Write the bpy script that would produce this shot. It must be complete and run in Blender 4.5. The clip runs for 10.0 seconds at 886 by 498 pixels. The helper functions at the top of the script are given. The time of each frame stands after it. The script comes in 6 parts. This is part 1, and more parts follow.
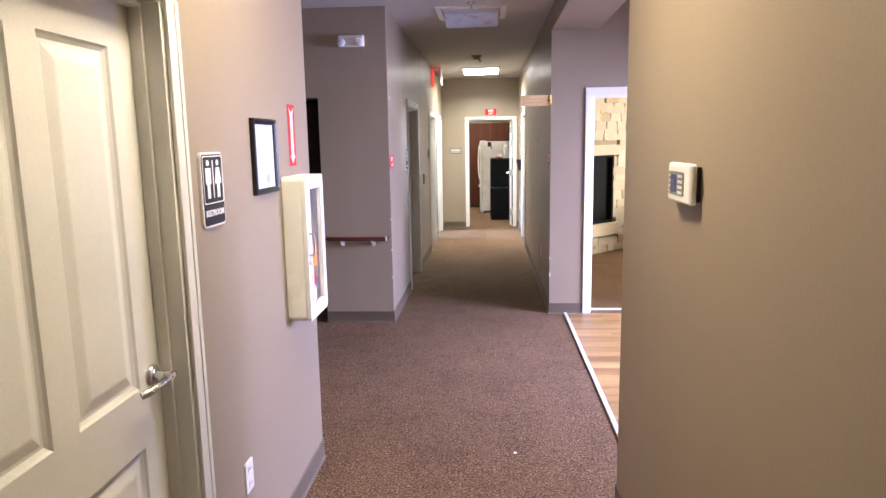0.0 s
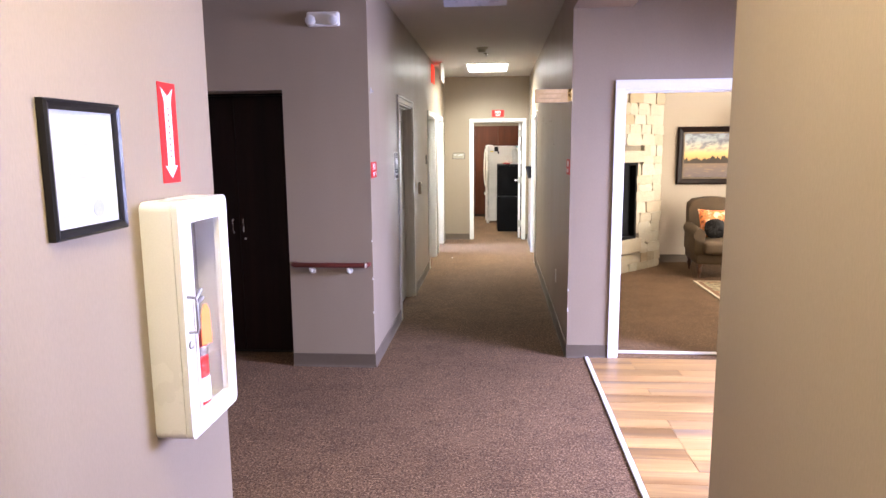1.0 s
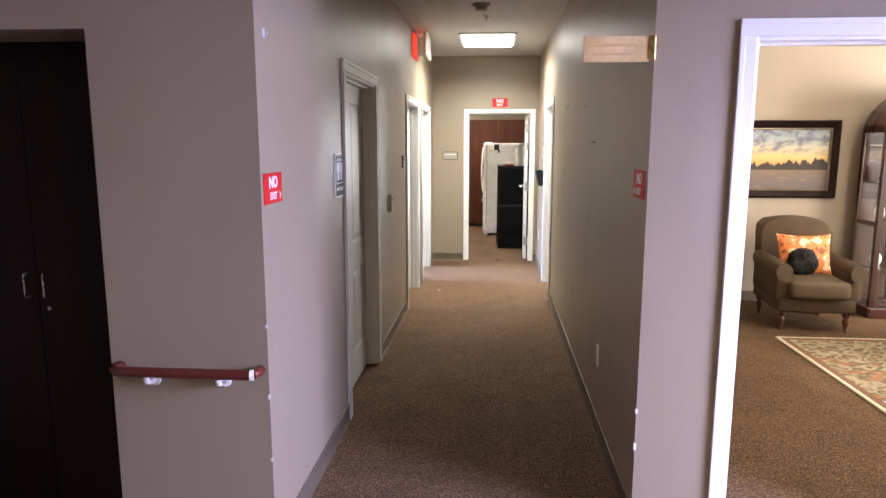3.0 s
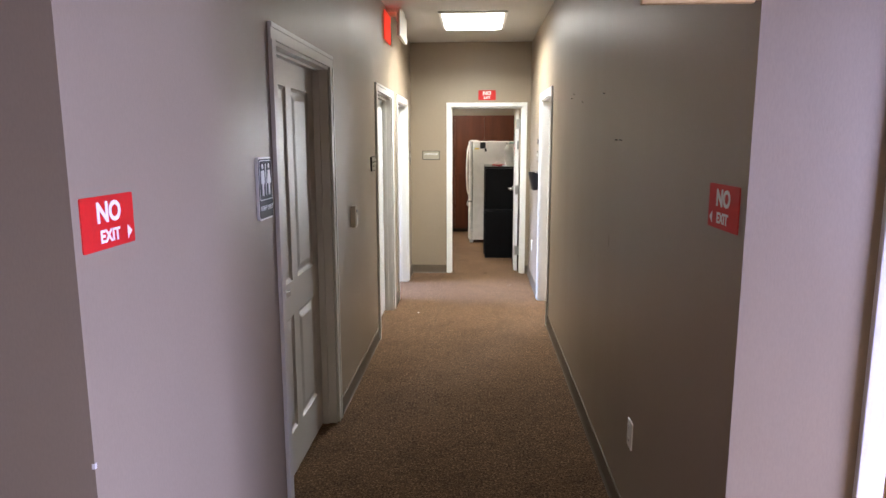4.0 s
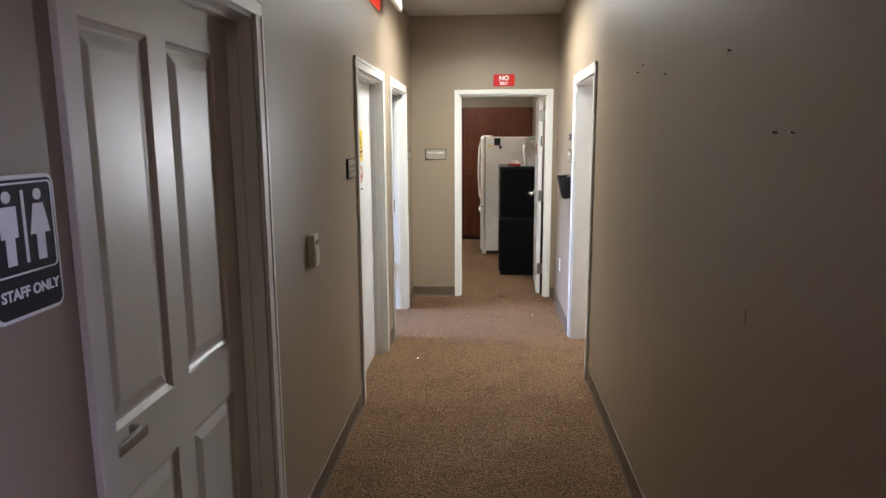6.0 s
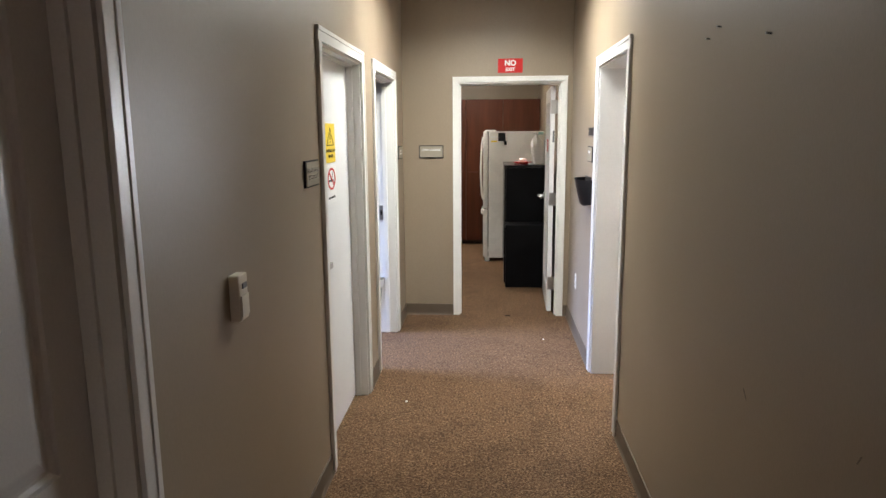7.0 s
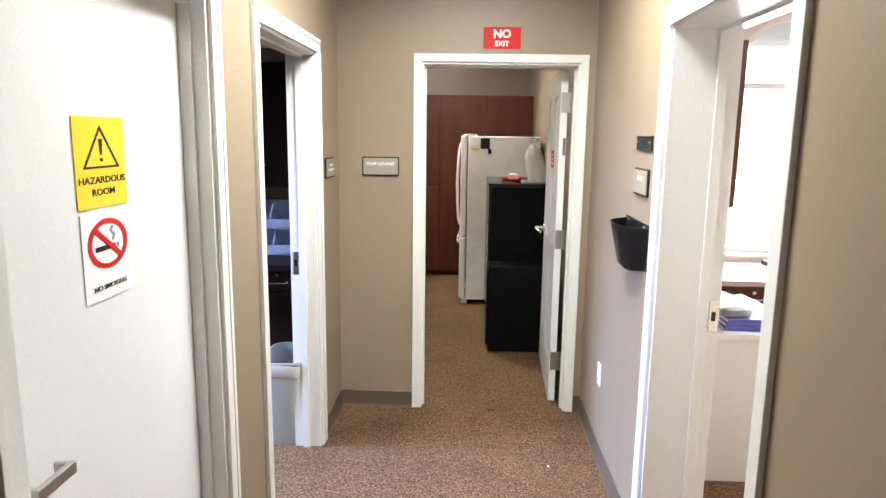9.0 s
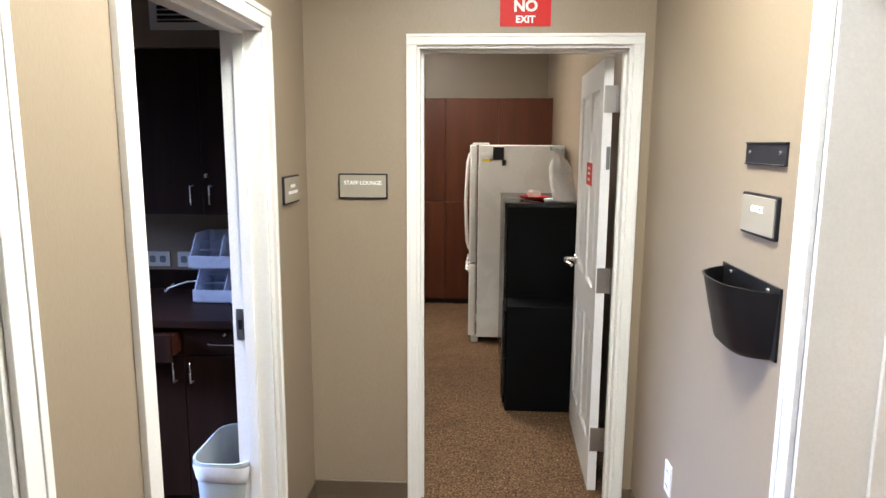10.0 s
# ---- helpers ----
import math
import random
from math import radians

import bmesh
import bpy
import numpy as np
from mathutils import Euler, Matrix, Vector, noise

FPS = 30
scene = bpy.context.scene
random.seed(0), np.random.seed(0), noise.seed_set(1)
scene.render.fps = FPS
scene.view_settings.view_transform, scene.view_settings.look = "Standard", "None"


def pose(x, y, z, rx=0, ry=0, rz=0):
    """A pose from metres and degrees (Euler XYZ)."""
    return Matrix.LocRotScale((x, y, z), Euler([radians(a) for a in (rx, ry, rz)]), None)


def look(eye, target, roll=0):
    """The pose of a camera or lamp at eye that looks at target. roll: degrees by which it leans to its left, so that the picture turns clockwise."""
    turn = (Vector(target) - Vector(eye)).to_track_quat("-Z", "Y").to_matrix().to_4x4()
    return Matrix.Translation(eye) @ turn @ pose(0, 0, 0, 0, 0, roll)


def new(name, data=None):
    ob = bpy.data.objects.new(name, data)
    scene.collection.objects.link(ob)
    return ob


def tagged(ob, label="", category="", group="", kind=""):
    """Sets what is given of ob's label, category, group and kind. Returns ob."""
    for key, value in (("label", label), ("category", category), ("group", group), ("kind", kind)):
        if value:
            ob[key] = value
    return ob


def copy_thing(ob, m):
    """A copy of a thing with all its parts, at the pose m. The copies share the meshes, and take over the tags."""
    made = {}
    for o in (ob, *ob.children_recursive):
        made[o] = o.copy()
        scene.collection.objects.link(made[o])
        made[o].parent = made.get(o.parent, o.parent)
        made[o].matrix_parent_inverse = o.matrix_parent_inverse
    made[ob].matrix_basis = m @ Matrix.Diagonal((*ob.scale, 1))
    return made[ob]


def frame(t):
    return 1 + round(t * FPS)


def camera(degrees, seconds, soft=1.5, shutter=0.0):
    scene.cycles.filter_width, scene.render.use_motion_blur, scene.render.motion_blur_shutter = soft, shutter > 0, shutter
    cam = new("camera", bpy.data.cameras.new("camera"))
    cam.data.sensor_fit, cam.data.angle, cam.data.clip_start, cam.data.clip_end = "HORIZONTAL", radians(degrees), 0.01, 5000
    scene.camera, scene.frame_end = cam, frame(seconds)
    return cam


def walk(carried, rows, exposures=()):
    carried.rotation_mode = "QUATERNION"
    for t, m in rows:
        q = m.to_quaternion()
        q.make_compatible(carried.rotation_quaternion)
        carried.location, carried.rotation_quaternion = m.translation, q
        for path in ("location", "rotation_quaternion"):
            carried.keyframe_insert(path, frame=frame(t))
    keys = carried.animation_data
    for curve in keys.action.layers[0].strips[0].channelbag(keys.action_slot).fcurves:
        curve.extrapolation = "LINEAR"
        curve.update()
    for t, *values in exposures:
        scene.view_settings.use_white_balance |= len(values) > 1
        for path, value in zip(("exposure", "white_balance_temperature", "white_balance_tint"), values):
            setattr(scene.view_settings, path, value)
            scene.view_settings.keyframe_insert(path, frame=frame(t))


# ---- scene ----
cam = camera(67.9, 10.0)
PATH = [
    (0, (0.0, 0.0, 1.62), (-0.141, 1.969, 1.299), -1.0),
    (0.5, (0.017, 0.584, 1.619), (-0.161, 2.553, 1.317), -0.8),
    (1, (0.016, 1.16, 1.619), (-0.145, 3.129, 1.31), -0.5),
    (1.5, (0.013, 1.757, 1.618), (-0.168, 3.723, 1.295), -0.2),
    (2, (-0.014, 2.344, 1.621), (-0.21, 4.309, 1.302), -0.2),
    (2.5, (-0.031, 2.927, 1.621), (-0.212, 4.893, 1.305), 0.0),
    (4, (-0.07, 4.54, 1.626), (-0.173, 6.51, 1.301), -0.1),
    (4.5, (-0.095, 5.033, 1.625), (-0.251, 7.001, 1.301), -0.2),
    (5, (-0.119, 5.378, 1.622), (-0.2, 7.349, 1.295), -0.2),
    (5.5, (-0.114, 5.644, 1.623), (-0.227, 7.613, 1.294), -0.2),
    (7, (-0.121, 6.874, 1.622), (-0.264, 8.837, 1.27), -0.4),
    (7.5, (-0.123, 7.395, 1.616), (-0.228, 9.365, 1.291), -0.5),
    (8, (-0.115, 7.873, 1.622), (-0.204, 9.846, 1.309), -0.0),
    (8.5, (-0.128, 8.341, 1.624), (-0.246, 10.31, 1.297), 0.2),
    (9, (-0.121, 8.819, 1.641), (-0.199, 10.787, 1.294), 0.8),
    (9.5, (-0.125, 9.287, 1.639), (-0.215, 11.259, 1.314), 0.4),
    (10, (-0.142, 9.791, 1.637), (-0.247, 11.763, 1.316), 0.3),
]
EXPOSURES = [(0.0, 0.2), (1.0, 0.38), (1.5, 0.36), (2.0, 0.27), (2.7, 0.12), (4.0, -0.22), (5.5, -0.64), (7.0, -0.68), (8.0, -0.46), (9.0, -0.34), (10.0, -0.46)]
walk(cam, [(t, look(eye, target, roll)) for t, eye, target, roll in PATH], EXPOSURES)

# ---- world and lights ----
world = bpy.data.worlds.new("world")
scene.world = world
world.use_nodes = True
sky = world.node_tree.nodes.new("ShaderNodeTexSky")
sky.sky_type, sky.sun_disc, sky.sun_elevation, sky.sun_rotation = "NISHITA", False, radians(40), radians(100)
world.node_tree.links.new(sky.outputs[0], world.node_tree.nodes["Background"].inputs[0])
world.node_tree.nodes["Background"].inputs[1].default_value = 0.12


def area_light(name, m, power, colour, sx, sy, spread=180):
    lamp = bpy.data.lights.new(name, "AREA")
    lamp.energy, lamp.color, lamp.shape, lamp.size, lamp.size_y, lamp.spread = power, colour, "RECTANGLE", sx, sy, radians(spread)
    ob = new(name, lamp)
    ob.matrix_world = m
    return ob


DAY = (0.53, 0.56, 1.0)
area_light("entrance_daylight", look((3.50, 4.55, 1.75), (0.2, 4.6, -0.35)), 355, DAY, 1.6, 1.3, 118)
area_light("living_room_daylight", look((6.85, 7.5, 1.5), (2.8, 10.4, 1.1)), 440, (1.0, 0.93, 0.86), 2.6, 1.9)
area_light("office_window_daylight", look((2.13, 13.62, 1.45), (1.9, 11.9, 0.3)), 210, (0.90, 0.93, 1.0), 0.85, 1.3, 140)
area_light("corridor_lamp", look((-0.12, 11.13, 2.725), (-0.12, 11.1301, 0)), 102, (0.975, 0.99, 0.94), 0.54, 0.78, 156)

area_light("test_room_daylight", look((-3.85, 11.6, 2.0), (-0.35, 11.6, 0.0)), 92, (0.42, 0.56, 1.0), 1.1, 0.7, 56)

# ---- materials ----


def nodes_of(name):
    m = bpy.data.materials.new(name)
    m.use_nodes = True
    nt = m.node_tree
    return m, nt, nt.nodes["Principled BSDF"]


def mixed(nt, fac, a, b):
    n = nt.nodes.new("ShaderNodeMix")
    n.data_type = "RGBA"
    for socket, value in ((0, fac), (6, a), (7, b)):
        if isinstance(value, (int, float)):
            n.inputs[socket].default_value = value
        elif isinstance(value, tuple):
            n.inputs[socket].default_value = (*value, 1)
        else:
            nt.links.new(value, n.inputs[socket])
    return n.outputs[2]


def noise_node(nt, scale, detail=3.0, rough=0.5, stretch=(1, 1, 1), local=False):
    if local:
        source = nt.nodes.new("ShaderNodeTexCoord").outputs["Object"]
    else:
        source = nt.nodes.new("ShaderNodeNewGeometry").outputs["Position"]
    mp = nt.nodes.new("ShaderNodeMapping")
    mp.inputs["Scale"].default_value = stretch
    nt.links.new(source, mp.inputs["Vector"])
    n = nt.nodes.new("ShaderNodeTexNoise")
    n.inputs["Scale"].default_value, n.inputs["Detail"].default_value, n.inputs["Roughness"].default_value = scale, detail, rough
    nt.links.new(mp.outputs[0], n.inputs["Vector"])
    return n.outputs[0]


def ramp(nt, fac, *stops):
    n = nt.nodes.new("ShaderNodeValToRGB")
    while len(n.color_ramp.elements) < len(stops):
        n.color_ramp.elements.new(0.5)
    for e, (p, c) in zip(n.color_ramp.elements, stops):
        e.position = p
        e.color = (c, c, c, 1) if isinstance(c, (int, float)) else (*c, 1)
    nt.links.new(fac, n.inputs[0])
    return n.outputs[0]


def bump(nt, bsdf, height, strength, distance):
    n = nt.nodes.new("ShaderNodeBump")
    n.inputs["Strength"].default_value, n.inputs["Distance"].default_value = strength, distance
    nt.links.new(height, n.inputs["Height"])
    nt.links.new(n.outputs[0], bsdf.inputs["Normal"])


def surface(name, a, b, rough=0.5, big=1.5, fine=60, relief=0.1, metal=0.0, stretch=(1, 1, 1), spread=0.12, specular=0.5, local=False, contrast=(0.35, 0.65)):
    """Two tones mixed by a broad and a fine noise, with uneven gloss and fine relief."""
    m, nt, bsdf = nodes_of(name)
    broad = ramp(nt, noise_node(nt, big, 4, 0.6, stretch, local), (contrast[0], 0), (contrast[1], 1))
    small = noise_node(nt, fine, 3, 0.6, stretch, local)
    c = mixed(nt, broad, a, b)
    dark = tuple(x * 0.86 for x in a)
    c2 = mixed(nt, ramp(nt, small, (0.3, 0), (0.75, 0.5)), c, dark)
    nt.links.new(c2, bsdf.inputs["Base Color"])
    r = ramp(nt, broad, (0, rough - spread / 2), (1, rough + spread / 2))
    nt.links.new(r, bsdf.inputs["Roughness"])
    bsdf.inputs["Metallic"].default_value = metal
    bsdf.inputs["Specular IOR Level"].default_value = specular
    if relief:
        bump(nt, bsdf, small, relief, 0.002)
    return m


def glowing(name, colour, strength):
    m, nt, bsdf = nodes_of(name)
    bsdf.inputs["Base Color"].default_value = (*colour, 1)
    bsdf.inputs["Emission Color"].default_value = (*colour, 1)
    bsdf.inputs["Emission Strength"].default_value = strength
    return m


def carpet_material(name, tones, pile=85):
    m, nt, bsdf = nodes_of(name)
    speck = noise_node(nt, pile, 3, 0.75)
    tuft = noise_node(nt, 26, 3, 0.7)
    stain = noise_node(nt, 1.1, 5, 0.6)
    blotch = noise_node(nt, 4.2, 4, 0.65)
    c = ramp(nt, speck, (0.36, tones[0]), (0.45, tones[1]), (0.54, tones[2]), (0.63, tones[3]))
    c2 = mixed(nt, ramp(nt, tuft, (0.42, 0), (0.66, 0.5)), c, tones[0])
    c3 = mixed(nt, ramp(nt, stain, (0.45, 0), (0.70, 0.30)), c2, tones[0])
    c4 = mixed(nt, ramp(nt, blotch, (0.50, 0), (0.68, 0.28)), c3, tones[0])
    c5 = mixed(nt, ramp(nt, blotch, (0.30, 0.30), (0.46, 0)), c4, tones[2])
    nt.links.new(c5, bsdf.inputs["Base Color"])
    bsdf.inputs["Roughness"].default_value = 0.95
    bsdf.inputs["Specular IOR Level"].default_value = 0.15
    bump(nt, bsdf, mixed(nt, 0.4, speck, tuft), 0.9, 0.006)
    return m


def wood_material(name, dark, light, along, rough=0.35, scale=9, vary=0.25, grey=None, gloss=0.5):
    """Grain that runs along one axis; every piece takes its own tone."""
    m, nt, bsdf = nodes_of(name)
    stretch = {"x": (0.07, 1, 1), "y": (1, 0.07, 1), "z": (1, 1, 0.07)}[along]
    info = nt.nodes.new("ShaderNodeObjectInfo")
    tc = nt.nodes.new("ShaderNodeNewGeometry").outputs["Position"]
    shift = nt.nodes.new("ShaderNodeVectorMath")
    shift.operation = "ADD"
    mul = nt.nodes.new("ShaderNodeMath")
    mul.operation = "MULTIPLY"
    mul.inputs[1].default_value = 37.0
    nt.links.new(info.outputs["Random"], mul.inputs[0])
    nt.links.new(tc, shift.inputs[0])
    nt.links.new(mul.outputs[0], shift.inputs[1])
    mp = nt.nodes.new("ShaderNodeMapping")
    mp.inputs["Scale"].default_value = stretch
    nt.links.new(shift.outputs[0], mp.inputs["Vector"])
    n1 = nt.nodes.new("ShaderNodeTexNoise")
    n1.inputs["Scale"].default_value, n1.inputs["Detail"].default_value, n1.inputs["Distortion"].default_value = scale, 5, 0.6
    nt.links.new(mp.outputs[0], n1.inputs["Vector"])
    n2 = nt.nodes.new("ShaderNodeTexNoise")
    n2.inputs["Scale"].default_value, n2.inputs["Detail"].default_value = scale * 9, 4
    nt.links.new(mp.outputs[0], n2.inputs["Vector"])
    c = mixed(nt, ramp(nt, n1.outputs[0], (0.32, 0), (0.66, 1)), dark, light)
    c = mixed(nt, ramp(nt, n2.outputs[0], (0.45, 0), (0.8, 0.6)), c, dark)
    if grey:
        n3 = nt.nodes.new("ShaderNodeTexNoise")
        n3.inputs["Scale"].default_value, n3.inputs["Detail"].default_value = scale * 0.45, 3
        nt.links.new(mp.outputs[0], n3.inputs["Vector"])
        c = mixed(nt, ramp(nt, n3.outputs[0], (0.51, 0), (0.67, 0.8)), c, grey)
    tone = nt.nodes.new("ShaderNodeHueSaturation")
    nt.links.new(c, tone.inputs["Color"])
    nt.links.new(ramp(nt, info.outputs["Random"], (0, 1 - vary), (1, 1 + vary)), tone.inputs["Value"])
    nt.links.new(tone.outputs[0], bsdf.inputs["Base Color"])
    nt.links.new(ramp(nt, n1.outputs[0], (0, rough - 0.06), (1, rough + 0.08)), bsdf.inputs["Roughness"])
    bsdf.inputs["Specular IOR Level"].default_value = gloss
    bump(nt, bsdf, n2.outputs[0], 0.12, 0.001)
    return m


PAINT = surface("taupe_wall_paint", (0.268, 0.211, 0.149), (0.296, 0.235, 0.169), 0.42, 1.6, 230, 0.14, stretch=(1, 1, 0.3), specular=0.5, spread=0.09)
LIVINGPAINT = surface("beige_living_room_paint", (0.47, 0.39, 0.30), (0.50, 0.415, 0.32), 0.5, 0.9, 230, 0.12, specular=0.4)
CEILING = surface("white_ceiling_paint", (0.52, 0.50, 0.465), (0.56, 0.54, 0.505), 0.8, 0.7, 160, 0.25)
CARPET = carpet_material("brown_carpet", ((0.038, 0.0210, 0.0125), (0.103, 0.0570, 0.030), (0.170, 0.0965, 0.0515), (0.30, 0.200, 0.120)))
TRIM = surface("white_trim_paint", (0.75, 0.745, 0.715), (0.785, 0.78, 0.755), 0.32, 2.0, 120, 0.04, spread=0.06)
DOOR = surface("cream_door_paint", (0.66, 0.645, 0.60), (0.695, 0.68, 0.64), 0.33, 2.0, 150, 0.05, spread=0.06)
DOORWHITE = surface("white_door_paint", (0.73, 0.735, 0.74), (0.77, 0.775, 0.78), 0.33, 2.0, 150, 0.05, spread=0.06)
COVE = surface("taupe_rubber_baseboard", (0.104, 0.078, 0.053), (0.126, 0.095, 0.066), 0.5, 2.5, 90, 0.05)
PLANK = wood_material("oak_floor_planks", (0.21, 0.105, 0.036), (0.43, 0.250, 0.095), "x", 0.34, 9, 0.26, (0.10, 0.078, 0.062))
ESPRESSO = wood_material("espresso_wood", (0.0055, 0.0018, 0.0014), (0.013, 0.0045, 0.0035), "z", 0.5, 8, 0.15, gloss=0.16)
WENGE = wood_material("dark_brown_laminate", (0.010, 0.0040, 0.003), (0.022, 0.009, 0.006), "z", 0.45, 8, 0.15, gloss=0.14)
CHERRY = wood_material("cherry_laminate", (0.050, 0.0135, 0.006), (0.084, 0.024, 0.010), "z", 0.40, 8, 0.10, gloss=0.3)
RAILWOOD = wood_material("red_stained_wood", (0.090, 0.016, 0.012), (0.15, 0.030, 0.020), "x", 0.3, 9, 0.1)
CURIO = wood_material("dark_cherry_wood", (0.022, 0.0065, 0.004), (0.048, 0.014, 0.008), "z", 0.28, 8, 0.12)
PINE = wood_material("pale_pine_board", (0.50, 0.33, 0.14), (0.68, 0.49, 0.25), "y", 0.5, 8, 0.05)
CHROME = surface("brushed_nickel", (0.62, 0.60, 0.57), (0.70, 0.68, 0.65), 0.26, 12, 200, 0.03, 1.0)
STEEL = surface("dull_steel", (0.40, 0.39, 0.37), (0.46, 0.45, 0.43), 0.36, 12, 200, 0.03, 1.0)
WHITEPLASTIC = surface("white_plastic", (0.76, 0.74, 0.69), (0.79, 0.77, 0.72), 0.38, 6, 200, 0.03, spread=0.04)
CREAMPLASTIC = surface("cream_plastic", (0.66, 0.61, 0.50), (0.70, 0.65, 0.54), 0.4, 6, 200, 0.03, spread=0.04)
ENAMEL = surface("white_enamel", (0.78, 0.76, 0.72), (0.81, 0.79, 0.75), 0.28, 3, 250, 0.05, spread=0.05)
BLACK = surface("black_plastic", (0.007, 0.007, 0.008), (0.012, 0.012, 0.013), 0.35, 6, 150, 0.03, specular=0.35)
BLACKLAM = surface("black_laminate", (0.003, 0.003, 0.0035), (0.005, 0.005, 0.006), 0.45, 4, 150, 0.03, specular=0.10)
SIGNBLACK = surface("sign_black", (0.016, 0.016, 0.02), (0.022, 0.022, 0.027), 0.5, 8, 200, 0.02, specular=0.18)
SIGNWHITE = surface("sign_white", (0.80, 0.80, 0.80), (0.84, 0.84, 0.84), 0.5, 8, 200, 0.02)
SIGNTAUPE = surface("sign_taupe", (0.29, 0.26, 0.205), (0.32, 0.285, 0.225), 0.5, 8, 300, 0.05)
RED = surface("sign_red", (0.54, 0.014, 0.014), (0.60, 0.020, 0.018), 0.5, 6, 200, 0.02, specular=0.25)
YELLOW = surface("sign_yellow", (0.82, 0.60, 0.035), (0.86, 0.64, 0.045), 0.42, 6, 200, 0.02)
PAPER = surface("paper", (0.80, 0.80, 0.80), (0.84, 0.84, 0.83), 0.7, 4, 150, 0.05)
GREYINK = surface("grey_print", (0.20, 0.21, 0.24), (0.26, 0.27, 0.30), 0.7, 20, 150, 0.0)
# white cabinet lining, greyed to hold the shade inside the box
CABINETSHADE = surface("shaded_white_lining", (0.30, 0.29, 0.31), (0.34, 0.33, 0.35), 0.4, 3, 150, 0.05)
DOCPAPER = surface("pale_blue_document_paper", (0.48, 0.51, 0.54), (0.52, 0.545, 0.57), 0.6, 4, 150, 0.03)
# white sign lettering toned down, dim light painted into the ink
DIMLETTER = surface("dim_lit_white_letter", (0.42, 0.39, 0.33), (0.46, 0.43, 0.37), 0.5, 8, 200, 0.02)
PALEINK = surface("faint_grey_print", (0.33, 0.35, 0.39), (0.38, 0.40, 0.44), 0.7, 20, 150, 0.0)
ORANGE = surface("orange_tag", (0.90, 0.22, 0.03), (0.92, 0.26, 0.045), 0.6, 8, 120, 0.05)
TANKRED = surface("red_gloss_paint", (0.42, 0.012, 0.012), (0.48, 0.018, 0.016), 0.22, 5, 120, 0.02)
BLUE = surface("blue_print", (0.06, 0.07, 0.32), (0.09, 0.10, 0.40), 0.4, 12, 120, 0.0)
OLIVE = surface("olive_brown_upholstery", (0.068, 0.042, 0.020), (0.098, 0.062, 0.032), 0.9, 5, 240, 0.5)
TURNED = wood_material("walnut_leg", (0.06, 0.022, 0.010), (0.11, 0.045, 0.02), "z", 0.3, 9, 0.1)
FUR = surface("black_fluffy_fabric", (0.006, 0.005, 0.005), (0.020, 0.016, 0.014), 0.9, 30, 120, 1.0)
BINGREY = surface("grey_green_plastic", (0.36, 0.40, 0.39), (0.40, 0.44, 0.43), 0.45, 4, 150, 0.04)
BAG = surface("white_bin_liner", (0.72, 0.74, 0.76), (0.80, 0.81, 0.82), 0.45, 25, 60, 0.2)
CLEARISH = surface("frosted_clear_plastic", (0.55, 0.60, 0.72), (0.60, 0.66, 0.78), 0.3, 12, 120, 0.1)
SCREEN = surface("blue_grey_display", (0.06, 0.065, 0.16), (0.08, 0.085, 0.19), 0.2, 8, 120, 0.0)
FOAM = surface("white_bag_of_cups", (0.80, 0.79, 0.77), (0.86, 0.85, 0.83), 0.5, 40, 90, 0.5)
BLACKGLOSS = surface("glossy_black_laminate", (0.012, 0.011, 0.011), (0.018, 0.017, 0.017), 0.22, 4, 150, 0.03, specular=0.5)
GREYPANEL = surface("grey_panel", (0.13, 0.13, 0.14), (0.16, 0.16, 0.17), 0.4, 8, 120, 0.0)
BRASS = surface("aged_brass", (0.55, 0.38, 0.14), (0.62, 0.44, 0.18), 0.3, 12, 120, 0.03, 1.0)
FIREBLACK = surface("firebox_black", (0.004, 0.004, 0.005), (0.007, 0.007, 0.008), 0.6, 3, 80, 0.1, specular=0.1)
STRIP = surface("silver_floor_strip", (0.62, 0.60, 0.57), (0.68, 0.66, 0.63), 0.4, 5, 120, 0.05)
RUBBER = surface("dark_recess", (0.02, 0.017, 0.015), (0.03, 0.026, 0.022), 0.8, 4, 100, 0.05)
DIFFUSER = glowing("lit_diffuser", (1.0, 0.985, 0.94), 13.0)
LIVINGFILL = glowing("living_fill_glow", (1.0, 0.90, 0.76), 36.0)
LOUNGEFILL = glowing("lounge_fill_glow", (1.0, 0.96, 0.88), 50.0)
WARMDIFFUSER = glowing("warm_lit_diffuser", (1.0, 0.87, 0.66), 56.0)
OFFICEFILL = glowing("office_fill_glow", (0.95, 0.97, 1.0), 34.0)
OFFLAMP = surface("unlit_diffuser", (0.70, 0.70, 0.68), (0.74, 0.74, 0.72), 0.4, 4, 120, 0.03)
EXITRED = glowing("exit_sign_red", (0.75, 0.05, 0.03), 1.2)
SKYGLOW = glowing("bright_outdoors", (0.95, 0.97, 1.0), 3.5)


def glass_material():
    m, nt, bsdf = nodes_of("clear_glass")
    bsdf.inputs["Transmission Weight"].default_value = 1.0
    bsdf.inputs["Roughness"].default_value = 0.02
    bsdf.inputs["IOR"].default_value = 1.45
    bsdf.inputs["Base Color"].default_value = (0.95, 0.96, 0.97, 1)
    return m


GLASS = glass_material()


